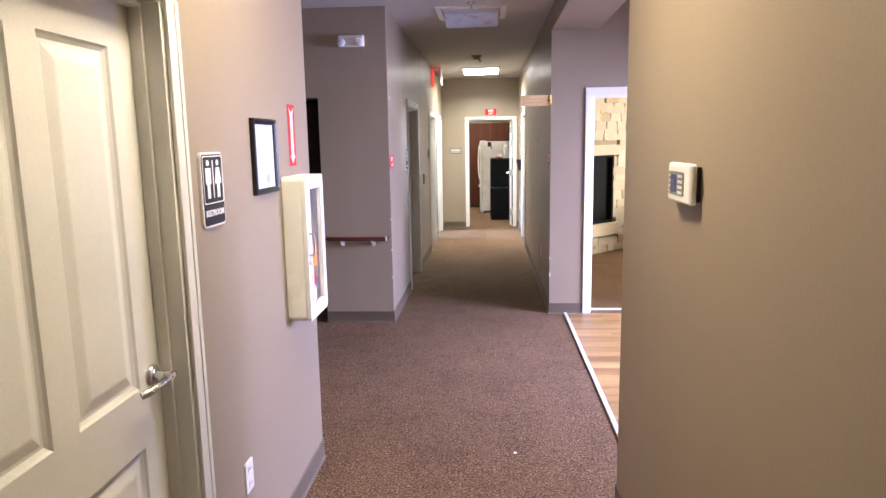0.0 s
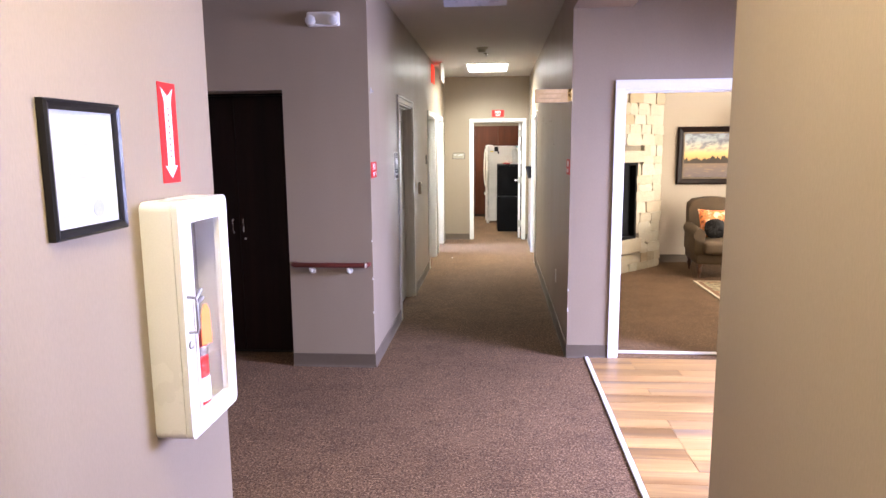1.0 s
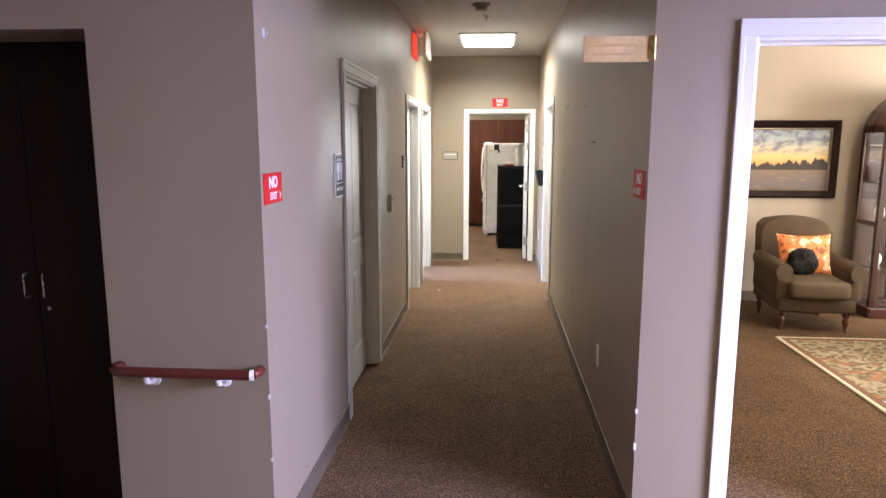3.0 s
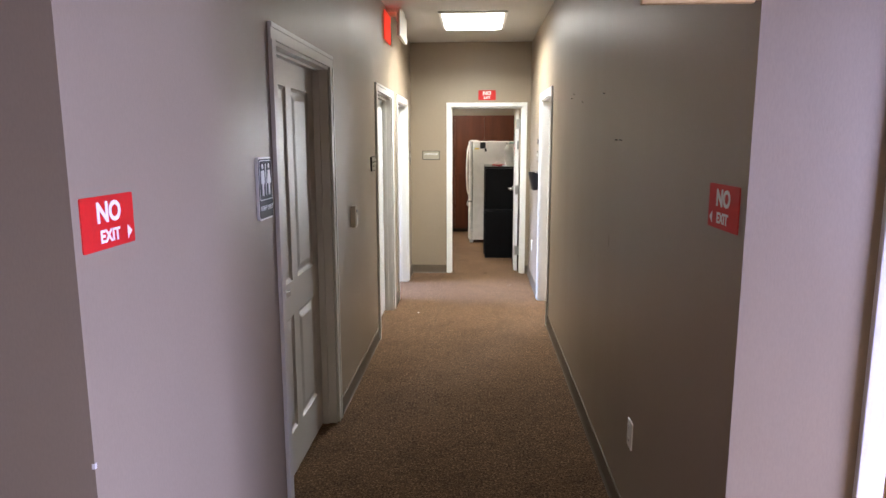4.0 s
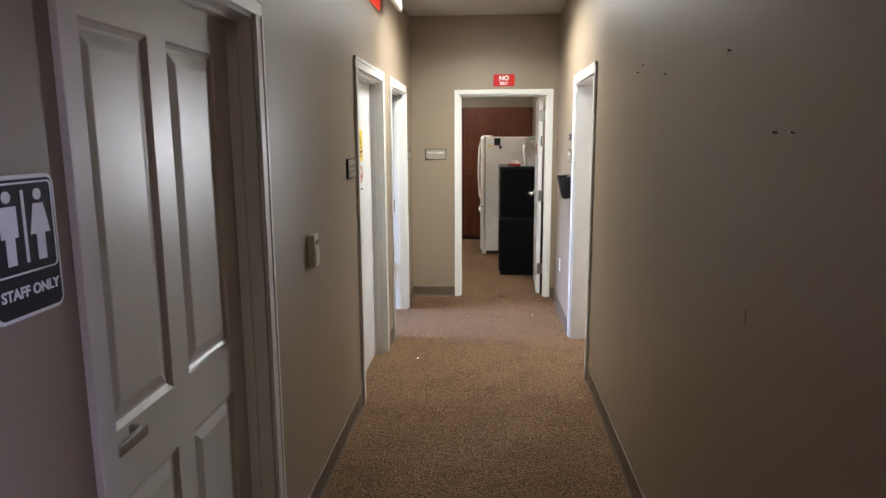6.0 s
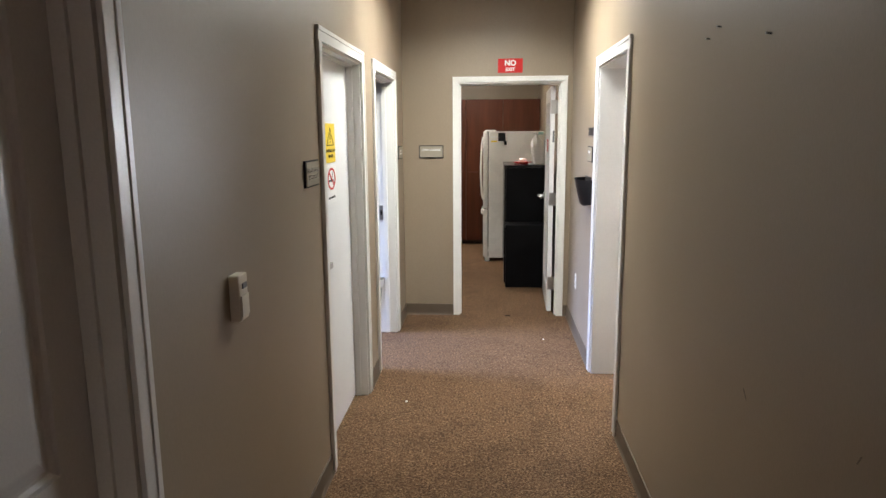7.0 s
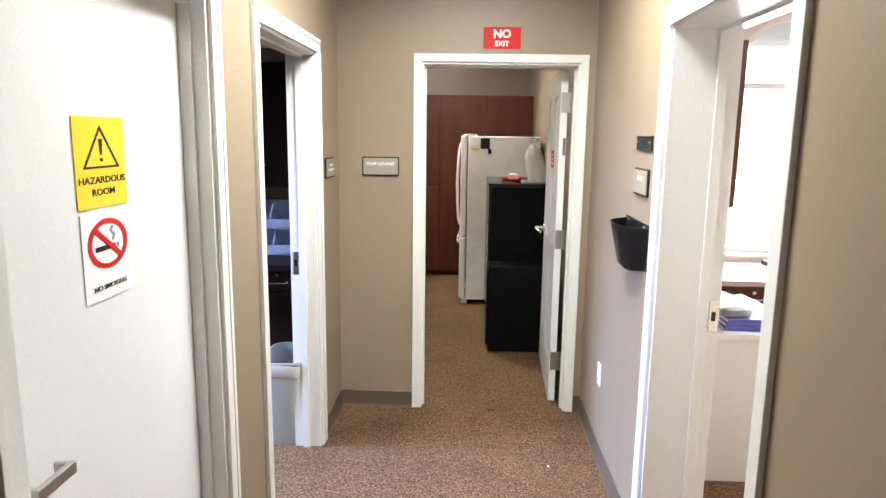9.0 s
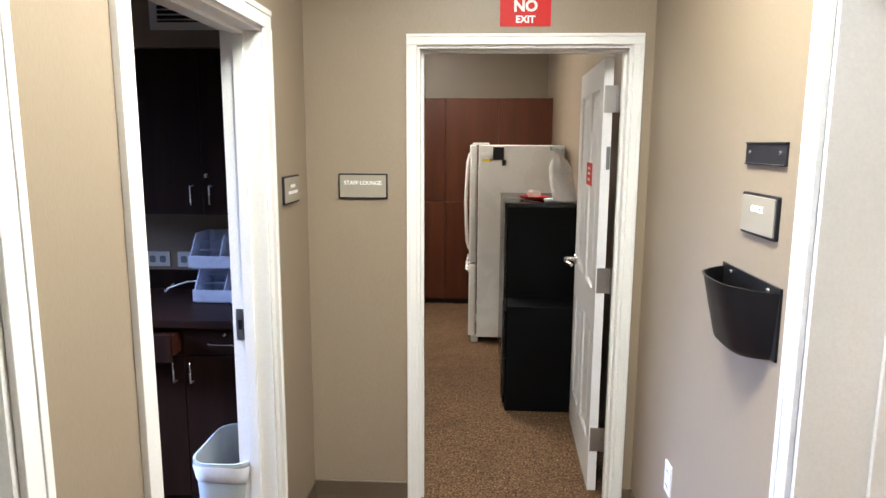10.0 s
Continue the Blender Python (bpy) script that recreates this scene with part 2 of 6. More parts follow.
def stone_material():
    m, nt, bsdf = nodes_of("cream_limestone")
    info = nt.nodes.new("ShaderNodeObjectInfo")
    n1, n2 = noise_node(nt, 9, 6, 0.65), noise_node(nt, 60, 4, 0.6)
    c = ramp(nt, info.outputs["Random"], (0.0, (0.42, 0.37, 0.29)), (0.55, (0.37, 0.31, 0.22)), (0.8, (0.46, 0.42, 0.35)), (1.0, (0.32, 0.24, 0.145)))
    c = mixed(nt, ramp(nt, n1, (0.45, 0), (0.8, 0.4)), c, (0.48, 0.38, 0.24))
    nt.links.new(c, bsdf.inputs["Base Color"])
    bsdf.inputs["Roughness"].default_value = 0.85
    bump(nt, bsdf, mixed(nt, 0.35, n1, n2), 0.9, 0.02)
    return m


STONE = stone_material()
MORTAR = surface("pale_mortar", (0.24, 0.20, 0.14), (0.28, 0.24, 0.18), 0.9, 8, 120, 0.4)


def rug_material():
    m, nt, bsdf = nodes_of("patterned_rug")
    v = nt.nodes.new("ShaderNodeTexVoronoi")
    v.inputs["Scale"].default_value = 9
    nt.links.new(nt.nodes.new("ShaderNodeTexCoord").outputs["Object"], v.inputs["Vector"])
    n = noise_node(nt, 14, 5, 0.6, local=True)
    c = ramp(nt, v.outputs["Distance"], (0.1, (0.30, 0.21, 0.11)), (0.30, (0.085, 0.045, 0.022)), (0.45, (0.40, 0.33, 0.21)), (0.62, (0.10, 0.085, 0.045)), (0.8, (0.30, 0.12, 0.05)))
    c = mixed(nt, ramp(nt, n, (0.48, 0), (0.6, 0.65)), c, (0.38, 0.31, 0.20))
    nt.links.new(c, bsdf.inputs["Base Color"])
    bsdf.inputs["Roughness"].default_value = 0.95
    bump(nt, bsdf, noise_node(nt, 200, 2), 0.6, 0.004)
    return m


RUG = rug_material()
RUGEDGE = surface("rug_fringe", (0.60, 0.52, 0.38), (0.66, 0.58, 0.44), 0.9, 10, 160, 0.4)
RUGBAND = surface("rug_brown_band", (0.17, 0.08, 0.035), (0.22, 0.11, 0.05), 0.9, 10, 160, 0.4)


def painting_material():
    """Sunset over water: sky with clouds, a dark tree line and a dim lake, by height in the picture."""
    m, nt, bsdf = nodes_of("sunset_painting")
    tc = nt.nodes.new("ShaderNodeTexCoord").outputs["Object"]
    sep = nt.nodes.new("ShaderNodeSeparateXYZ")
    nt.links.new(tc, sep.inputs[0])
    height = nt.nodes.new("ShaderNodeMapRange")
    height.inputs["From Min"].default_value, height.inputs["From Max"].default_value = -0.294, 0.294
    nt.links.new(sep.outputs["Z"], height.inputs["Value"])
    v = height.outputs[0]

    def maths(operation, a, b):
        n = nt.nodes.new("ShaderNodeMath")
        n.operation = operation
        for i, x in enumerate((a, b)):
            if isinstance(x, float):
                n.inputs[i].default_value = x
            else:
                nt.links.new(x, n.inputs[i])
        return n.outputs[0]

    base = ramp(nt, v, (0.0, (0.15, 0.115, 0.115)), (0.20, (0.20, 0.145, 0.12)), (0.32, (0.24, 0.16, 0.10)), (0.42, (0.70, 0.38, 0.12)), (0.55, (0.80, 0.55, 0.22)), (0.70, (0.62, 0.54, 0.38)), (0.85, (0.42, 0.46, 0.48)), (1.0, (0.36, 0.42, 0.48)))
    puffs = ramp(nt, noise_node(nt, 6.5, 6, 0.62, (1, 1, 2.0), local=True), (0.46, 0), (0.60, 1))
    c = mixed(nt, maths("MULTIPLY", puffs, ramp(nt, v, (0.54, 0), (0.68, 0.9))), base, (0.17, 0.17, 0.21))
    top = maths("ADD", maths("MULTIPLY", noise_node(nt, 5.5, 6, 0.7, (1, 1, 0.06), local=True), 0.75), 0.08)
    woods = maths("MULTIPLY", ramp(nt, maths("SUBTRACT", top, v), (0.0, 0), (0.02, 1)), ramp(nt, v, (0.315, 0), (0.33, 1)))
    c = mixed(nt, woods, c, (0.050, 0.032, 0.018))
    glint = maths("MULTIPLY", ramp(nt, noise_node(nt, 9, 4, 0.6, (1, 1, 5), local=True), (0.55, 0), (0.7, 0.5)), ramp(nt, v, (0.28, 1), (0.32, 0)))
    c = mixed(nt, glint, c, (0.42, 0.28, 0.14))
    nt.links.new(c, bsdf.inputs["Base Color"])
    bsdf.inputs["Roughness"].default_value = 0.45
    return m


PAINTING = painting_material()


def cushion_material():
    m, nt, bsdf = nodes_of("orange_patterned_fabric")
    n = noise_node(nt, 11, 3, 0.5, local=True)
    c = ramp(nt, n, (0.40, (0.80, 0.66, 0.42)), (0.47, (0.72, 0.16, 0.05)), (0.56, (0.78, 0.26, 0.07)), (0.62, (0.22, 0.06, 0.03)))
    nt.links.new(c, bsdf.inputs["Base Color"])
    bsdf.inputs["Roughness"].default_value = 0.85
    return m


CUSHION = cushion_material()

# ---- mesh helpers ----


def add_box(bm, x0, y0, z0, x1, y1, z1):
    v = [bm.verts.new(p) for p in ((x0, y0, z0), (x1, y0, z0), (x1, y1, z0), (x0, y1, z0), (x0, y0, z1), (x1, y0, z1), (x1, y1, z1), (x0, y1, z1))]
    for f in ((3, 2, 1, 0), (4, 5, 6, 7), (0, 1, 5, 4), (1, 2, 6, 5), (2, 3, 7, 6), (3, 0, 4, 7)):
        bm.faces.new([v[i] for i in f])


def B(*specs, bev=0.0, seg=2):
    bm = bmesh.new()
    for s in specs:
        add_box(bm, *s)
    if bev:
        bmesh.ops.bevel(bm, geom=list(bm.edges), offset=bev, segments=seg, affect="EDGES", profile=0.5)
    return bm


def add_cyl(bm, p0, p1, r0, r1=None, n=16):
    r1 = r0 if r1 is None else r1
    p0, p1 = Vector(p0), Vector(p1)
    q = (p1 - p0).to_track_quat("Z", "Y")
    rings = []
    for p, r in ((p0, r0), (p1, r1)):
        rings.append([bm.verts.new(p + q @ Vector((r * math.cos(2 * math.pi * i / n), r * math.sin(2 * math.pi * i / n), 0))) for i in range(n)])
    for i in range(n):
        j = (i + 1) % n
        bm.faces.new((rings[0][i], rings[0][j], rings[1][j], rings[1][i]))
    bm.faces.new(rings[0][::-1])
    bm.faces.new(rings[1])


def C(*specs, n=16):
    bm = bmesh.new()
    for s in specs:
        add_cyl(bm, *s, n=n)
    return bm


def lathe(profile, n=20, axis="z"):
    """A turned body from (radius, height) pairs."""
    bm = bmesh.new()
    rings = []
    for r, h in profile:
        ring = []
        for i in range(n):
            a = 2 * math.pi * i / n
            p = (r * math.cos(a), r * math.sin(a), h) if axis == "z" else (r * math.cos(a), -h, r * math.sin(a))
            ring.append(bm.verts.new(p))
        rings.append(ring)
    for a, b in zip(rings, rings[1:]):
        for i in range(n):
            j = (i + 1) % n
            bm.faces.new((a[i], a[j], b[j], b[i]))
    bm.faces.new(rings[0][::-1])
    bm.faces.new(rings[-1])
    return bm


def tube(points, r, n=10):
    """A round bar along points."""
    bm = bmesh.new()
    pts = [Vector(p) for p in points]
    rings = []
    for i, p in enumerate(pts):
        d = (pts[min(i + 1, len(pts) - 1)] - pts[max(i - 1, 0)]).normalized()
        q = d.to_track_quat("Z", "Y")
        rings.append([bm.verts.new(p + q @ Vector((r * math.cos(2 * math.pi * k / n), r * math.sin(2 * math.pi * k / n), 0))) for k in range(n)])
    for a, b in zip(rings, rings[1:]):
        m = min(range(n), key=lambda s: (a[0].co - b[s].co).length)
        for k in range(n):
            bm.faces.new((a[k], a[(k + 1) % n], b[(k + 1 + m) % n], b[(k + m) % n]))
    bm.faces.new(rings[0][::-1])
    bm.faces.new(rings[-1])
    return bm


def outline(points, y0, y1, bev=0.0):
    """A plate whose outline is given in x and z, from y0 to y1."""
    bm = bmesh.new()
    a = [bm.verts.new((x, y0, z)) for x, z in points]
    b = [bm.verts.new((x, y1, z)) for x, z in points]
    n = len(points)
    bm.faces.new(a)
    bm.faces.new(b[::-1])
    for i in range(n):
        j = (i + 1) % n
        bm.faces.new((a[j], a[i], b[i], b[j]))
    if bev:
        bmesh.ops.bevel(bm, geom=[e for e in bm.edges if e.verts[0] in a and e.verts[1] in a], offset=bev, segments=2, affect="EDGES", profile=0.5)
    return bm


def rounded(w, h, r, n=5, cx=0.0, cz=0.0):
    pts = []
    for sx, sz, a0 in ((1, 1, 0), (-1, 1, 90), (-1, -1, 180), (1, -1, 270)):
        for i in range(n + 1):
            a = radians(a0 + 90 * i / n)
            pts.append((cx + sx * (w / 2 - r) + r * math.cos(a), cz + sz * (h / 2 - r) + r * math.sin(a)))
    return pts


def circle(r, n=28, cx=0.0, cz=0.0):
    return [(cx + r * math.cos(2 * math.pi * i / n), cz + r * math.sin(2 * math.pi * i / n)) for i in range(n)]


def frame_plate(outer, inner, y0, y1):
    """A ring between two outlines with as many points."""
    bm = bmesh.new()
    rows = [[bm.verts.new((x, y, z)) for x, z in pts] for pts, y in ((outer, y1), (outer, y0), (inner, y0), (inner, y1))]
    n = len(outer)
    for k in range(4):
        a, b = rows[k], rows[(k + 1) % 4]
        for i in range(n):
            j = (i + 1) % n
            bm.faces.new((a[i], a[j], b[j], b[i]))
    return bm


def part(name, bm, material, parent=None, label="", smooth=False):
    bmesh.ops.recalc_face_normals(bm, faces=list(bm.faces))
    me = bpy.data.meshes.new(name)
    bm.to_mesh(me)
    bm.free()
    me.materials.append(material)
    if smooth:
        for p in me.polygons:
            p.use_smooth = True
        me.set_sharp_from_angle(angle=radians(40))
    ob = new(name, me)
    if parent is not None:
        ob.parent = parent
    if label:
        ob["label"] = label
    return ob


def thing(name, m, label, category, group="", kind=""):
    ob = new(name)
    ob.matrix_world = m
    ob.empty_display_size = 0.05
    return tagged(ob, label, category, group, kind)


def lettering(name, words, size, material, parent, x, y, z, label="", thick=0.0006, bold=0.0, spacing=1.0):
    cu = bpy.data.curves.new(name, "FONT")
    cu.body, cu.size, cu.extrude, cu.offset, cu.align_x, cu.align_y, cu.resolution_u = words, size, thick, bold, "CENTER", "CENTER", 3
    cu.space_character = spacing
    tmp = bpy.data.objects.new(name, cu)
    scene.collection.objects.link(tmp)
    me = bpy.data.meshes.new_from_object(tmp.evaluated_get(bpy.context.evaluated_depsgraph_get()))
    bpy.data.objects.remove(tmp)
    me.transform(pose(x, y, z, 90))
    me.materials.clear()
    me.materials.append(material)
    ob = new(name, me)
    ob.parent = parent
    if label:
        ob["label"] = label
    return ob


def on_left(y, z, x=-0.875):
    return pose(x, y, z, 0, 0, 90)


def on_right(y, z, x=0.56):
    return pose(x, y, z, 0, 0, -90)


def on_end(x, z, y=12.58):
    return pose(x, y, z)

# ---- structure ----
H = 2.77


def structure(name, bm, material, label, category=""):
    return tagged(part(name, bm, material), label, category or name.split("_")[0], kind="structure")


def wall_y(name, xa, xb, y0, y1, holes, label, top=H, z0=0.0):
    """A wall along y between planes xa and xb; holes are (y0, y1, sill, head)."""
    spec, at = [], y0
    for h0, h1, sill, head in holes:
        spec.append((xa, at, z0, xb, h0, top))
        spec.append((xa, h0, head, xb, h1, top))
        if sill > 0:
            spec.append((xa, h0, z0, xb, h1, sill))
        at = h1
    spec.append((xa, at, z0, xb, y1, top))
    return structure(name, B(*spec), PAINT, label)


def wall_x(name, ya, yb, x0, x1, holes, label, top=H, z0=0.0):
    spec, at = [], x0
    for h0, h1, sill, head in holes:
        spec.append((at, ya, z0, h0, yb, top))
        spec.append((h0, ya, head, h1, yb, top))
        if sill > 0:
            spec.append((h0, ya, z0, h1, yb, sill))
        at = h1
    spec.append((at, ya, z0, x1, yb, top))
    return structure(name, B(*spec), PAINT, label)


HEAD = 2.02
structure("floor", B((-4.0, -4.0, -0.1, 8.0, 18.0, 0.0)), CARPET, "brown speckled loop carpet, worn and lightly stained", "carpet")
structure("ceiling", B((-4.0, -4.0, H, 0.70, 18.0, H + 0.1), (0.70, 6.2, H, 8.0, 18.0, H + 0.1), (0.70, -4.0, 3.2, 8.0, 6.2, 3.3)), CEILING, "matt white painted plasterboard ceiling", "ceiling")
RESTROOM = (0.89, 1.80)
wall_y("wall_left_near", -1.015, -0.875, -4.0, 3.18, [(*RESTROOM, 0, HEAD)], "taupe satin painted corridor wall by the restroom")
wall_x("wall_side_passage", 3.04, 3.18, -4.0, -1.015, [], "taupe painted wall of the side passage")
wall_y("wall_passage_end", -3.35, -3.2, 3.18, 6.4, [], "taupe painted wall closing the side passage")
structure("wall_closet", B((-1.49, 5.80, 0, -1.015, 6.30, H)), PAINT, "taupe painted wall beside the closet recess")
structure("wall_over_closet", B((-3.2, 5.80, HEAD, -1.49, 6.30, H)), PAINT, "taupe painted wall over the closet doors")
structure("wall_closet_back", B((-3.2, 6.30, 0, -1.49, 6.40, HEAD)), PAINT, "taupe painted wall behind the closet")
D1, D2, D3, R1 = (7.172, 8.146), (9.82, 10.745), (11.167, 12.055), (10.287, 11.195)
wall_y("wall_left_far", -1.015, -0.875, 5.80, 12.58, [(*D1, 0, HEAD), (*D2, 0, HEAD), (*D3, 0, HEAD)], "taupe satin painted corridor wall with three doorways")
wall_y("wall_right_near", 0.56, 0.97, -4.0, 2.775, [], "taupe satin painted corridor wall with an alarm keypad")
wall_y("wall_right_far", 0.56, 0.795, 6.11, 12.58, [(*R1, 0, HEAD)], "taupe satin painted corridor wall with scuffs and nail holes")
structure("beam", B((0.56, 2.775, 2.58, 0.97, 6.11, 3.2)), PAINT, "taupe painted dropped beam along the entrance side", "beam")
LIV = (0.925, 1.755)
wall_x("wall_living", 6.11, 6.26, 0.795, 8.0, [(*LIV, 0, HEAD)], "taupe painted wall with the living room doorway", 3.2)
END = (-0.408, 0.480)
wall_x("wall_end", 12.58, 12.71, -1.015, 0.795, [(*END, 0, HEAD + 0.015)], "taupe painted end wall with the lounge doorway")
wall_x("wall_back", -4.0, -3.9, -1.015, 0.56, [], "taupe painted wall at the start of the corridor")
# entrance hall with a glazed front
wall_y("wall_entrance", 3.6, 3.75, -1.0, 6.11, [(3.2, 5.4, 0, 2.45)], "taupe painted wall with a wide glazed entrance", 3.2)
wall_x("wall_entrance_side", -1.15, -1.0, 0.97, 3.75, [], "taupe painted entrance hall wall", 3.2)
# living room
structure("wall_living_back", B((0.795, 10.42, 0, 8.0, 10.56, H)), LIVINGPAINT, "warm beige painted living room wall")
wall_y("wall_living_window", 7.0, 7.15, 6.30, 10.42, [(6.4, 8.6, 0.55, 2.4)], "taupe painted living room wall with a wide window")
# office behind the right-hand doorway
OFF = (1.70, 2.62)
spring, peak, mid = 2.02, 2.49, 2.16
arch = [(OFF[0], 0.80), (OFF[0], spring)] + [(mid - 0.46 * math.cos(math.pi * i / 20), spring + (peak - spring) * math.sin(math.pi * i / 20)) for i in range(1, 20)] + [(OFF[1], spring), (OFF[1], 0.80)]
bm = B((0.795, 13.68, 0, OFF[0], 13.82, H), (OFF[1], 13.68, 0, 4.2, 13.82, H), (OFF[0], 13.68, 0, OFF[1], 13.82, 0.80))
for (xa, za), (xb, zb) in zip(arch[1:-1], arch[2:-1]):
    v = [bm.verts.new(p) for p in ((xa, 13.68, za), (xb, 13.68, zb), (xb, 13.68, H), (xa, 13.68, H), (xa, 13.82, za), (xb, 13.82, zb), (xb, 13.82, H), (xa, 13.82, H))]
    for f in ((0, 1, 2, 3), (7, 6, 5, 4), (0, 4, 5, 1)):
        bm.faces.new([v[i] for i in f])
OFFICEPAINT = surface("pale_office_paint", (0.66, 0.60, 0.55), (0.70, 0.64, 0.59), 0.6, 1.0, 200, 0.1)
structure("wall_office_window", bm, OFFICEPAINT, "pale painted office wall with an arched window")
structure("wall_office_side", B((4.2, 10.56, 0, 4.3, 13.82, H)), OFFICEPAINT, "pale painted office side wall")
# test room behind the far left doorway
wall_x("wall_test_back", 12.97, 13.1, -4.0, -1.015, [], "grey-taupe painted wall behind the counter")
wall_x("wall_test_front", 9.5, 9.62, -4.0, -1.015, [], "taupe painted room wall")
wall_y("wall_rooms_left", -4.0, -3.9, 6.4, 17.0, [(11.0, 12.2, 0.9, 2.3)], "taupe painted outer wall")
structure("soffit_test", B((-3.9, 12.63, 2.03, -1.015, 12.97, H)), PAINT, "taupe painted soffit over the wall cupboards", "soffit")
# lounge
wall_y("wall_lounge_right", 0.575, 0.795, 12.71, 17.1, [], "taupe painted lounge wall")
wall_x("wall_lounge_back", 16.97, 17.1, -3.9, 0.575, [], "taupe painted lounge back wall")
structure("wall_lounge_left", B((-1.6, 13.1, 0, -1.5, 16.97, H)), PAINT, "taupe painted lounge side wall")

# coved rubber baseboard, 10 cm high
BB = 0.006


def baseboard(x0, y0, x1, y1, nx, ny):
    """One run of baseboard on a wall face whose outward normal is (nx, ny)."""
    L = math.hypot(x1 - x0, y1 - y0)
    bm = bmesh.new()
    prof = [(0.0, 0.0), (0.014, 0.0), (0.012, 0.004), (0.0075, 0.013), (BB, 0.03), (BB, 0.098), (0.003, 0.1015), (0.0, 0.1015)]
    ends = [[bm.verts.new((x + nx * d, y + ny * d, z)) for d, z in prof] for x, y in ((x0, y0), (x1, y1))]
    n = len(prof)
    for i in range(n):
        j = (i + 1) % n
        bm.faces.new((ends[0][i], ends[0][j], ends[1][j], ends[1][i]))
    bm.faces.new(ends[0])
    bm.faces.new(ends[1][::-1])
    return structure("baseboard", bm, COVE, "taupe rubber cove baseboard along the carpet", "baseboard")


CAS = 0.057
L_, R_ = -0.875, 0.56
for a, b in ((-3.9, RESTROOM[0] - CAS), (RESTROOM[1] + CAS, 3.186), (5.794, D1[0] - CAS), (D1[1] + CAS, D2[0] - CAS), (D2[1] + CAS, D3[0] - CAS), (D3[1] + CAS, 12.575)):
    baseboard(L_, a, L_, b, 1, 0)
for a, b in ((-3.9, 2.781), (6.104, R1[0] - CAS), (R1[1] + CAS, 12.575)):
    baseboard(R_, a, R_, b, -1, 0)
baseboard(-3.2, 3.18, L_, 3.18, 0, 1)
baseboard(-1.49, 5.80, L_, 5.80, 0, -1)
baseboard(0.56, 6.11, LIV[0] - CAS, 6.11, 0, -1)
baseboard(LIV[1] + CAS, 6.11, 3.6, 6.11, 0, -1)
baseboard(0.56, 2.775, 0.97, 2.775, 0, 1)
baseboard(L_, 12.58, END[0] - CAS + 0.02, 12.58, 0, -1)
baseboard(END[1] + CAS - 0.02, 12.58, R_, 12.58, 0, -1)
baseboard(2.2, 10.42, 7.0, 10.42, 0, -1)

# ---- doors ----


def lever(leaf, x, y, z, turn, label="brushed nickel lever handle"):
    """Rose, neck and lever on the leaf's face; the lever points along local x by turn (+1 or -1)."""
    h = part("handle", lathe([(0.0315, 0.0), (0.0315, 0.006), (0.028, 0.011), (0.016, 0.013), (0.012, 0.016), (0.0125, 0.058), (0.0115, 0.066)], 24, "y"), CHROME, leaf, label, True)
    h.matrix_local = pose(x, y, z)
    bar = tube([(-turn * 0.012, -0.060, 0), (turn * 0.02, -0.062, 0.001), (turn * 0.055, -0.062, -0.001), (turn * 0.09, -0.057, -0.005), (turn * 0.115, -0.048, -0.010), (turn * 0.126, -0.038, -0.013)], 0.0105, 12)
    part("lever", bar, CHROME, h, "", True)
    return h


def flat_lever(leaf, x, y, z):
    """A square-section lever: round rose, short neck and a flat arm returning along the leaf."""
    h = part("handle", lathe([(0.026, 0.0), (0.026, 0.005), (0.022, 0.008), (0.011, 0.010), (0.011, 0.050)], 24, "y"), STEEL, leaf, "dull steel lever handle", True)
    h.matrix_local = pose(x, y, z)
    part("lever", B((-0.014, -0.064, -0.013, 0.104, -0.050, 0.013), (0.092, -0.050, -0.011, 0.104, -0.022, 0.011), bev=0.003), STEEL, h)
    return h


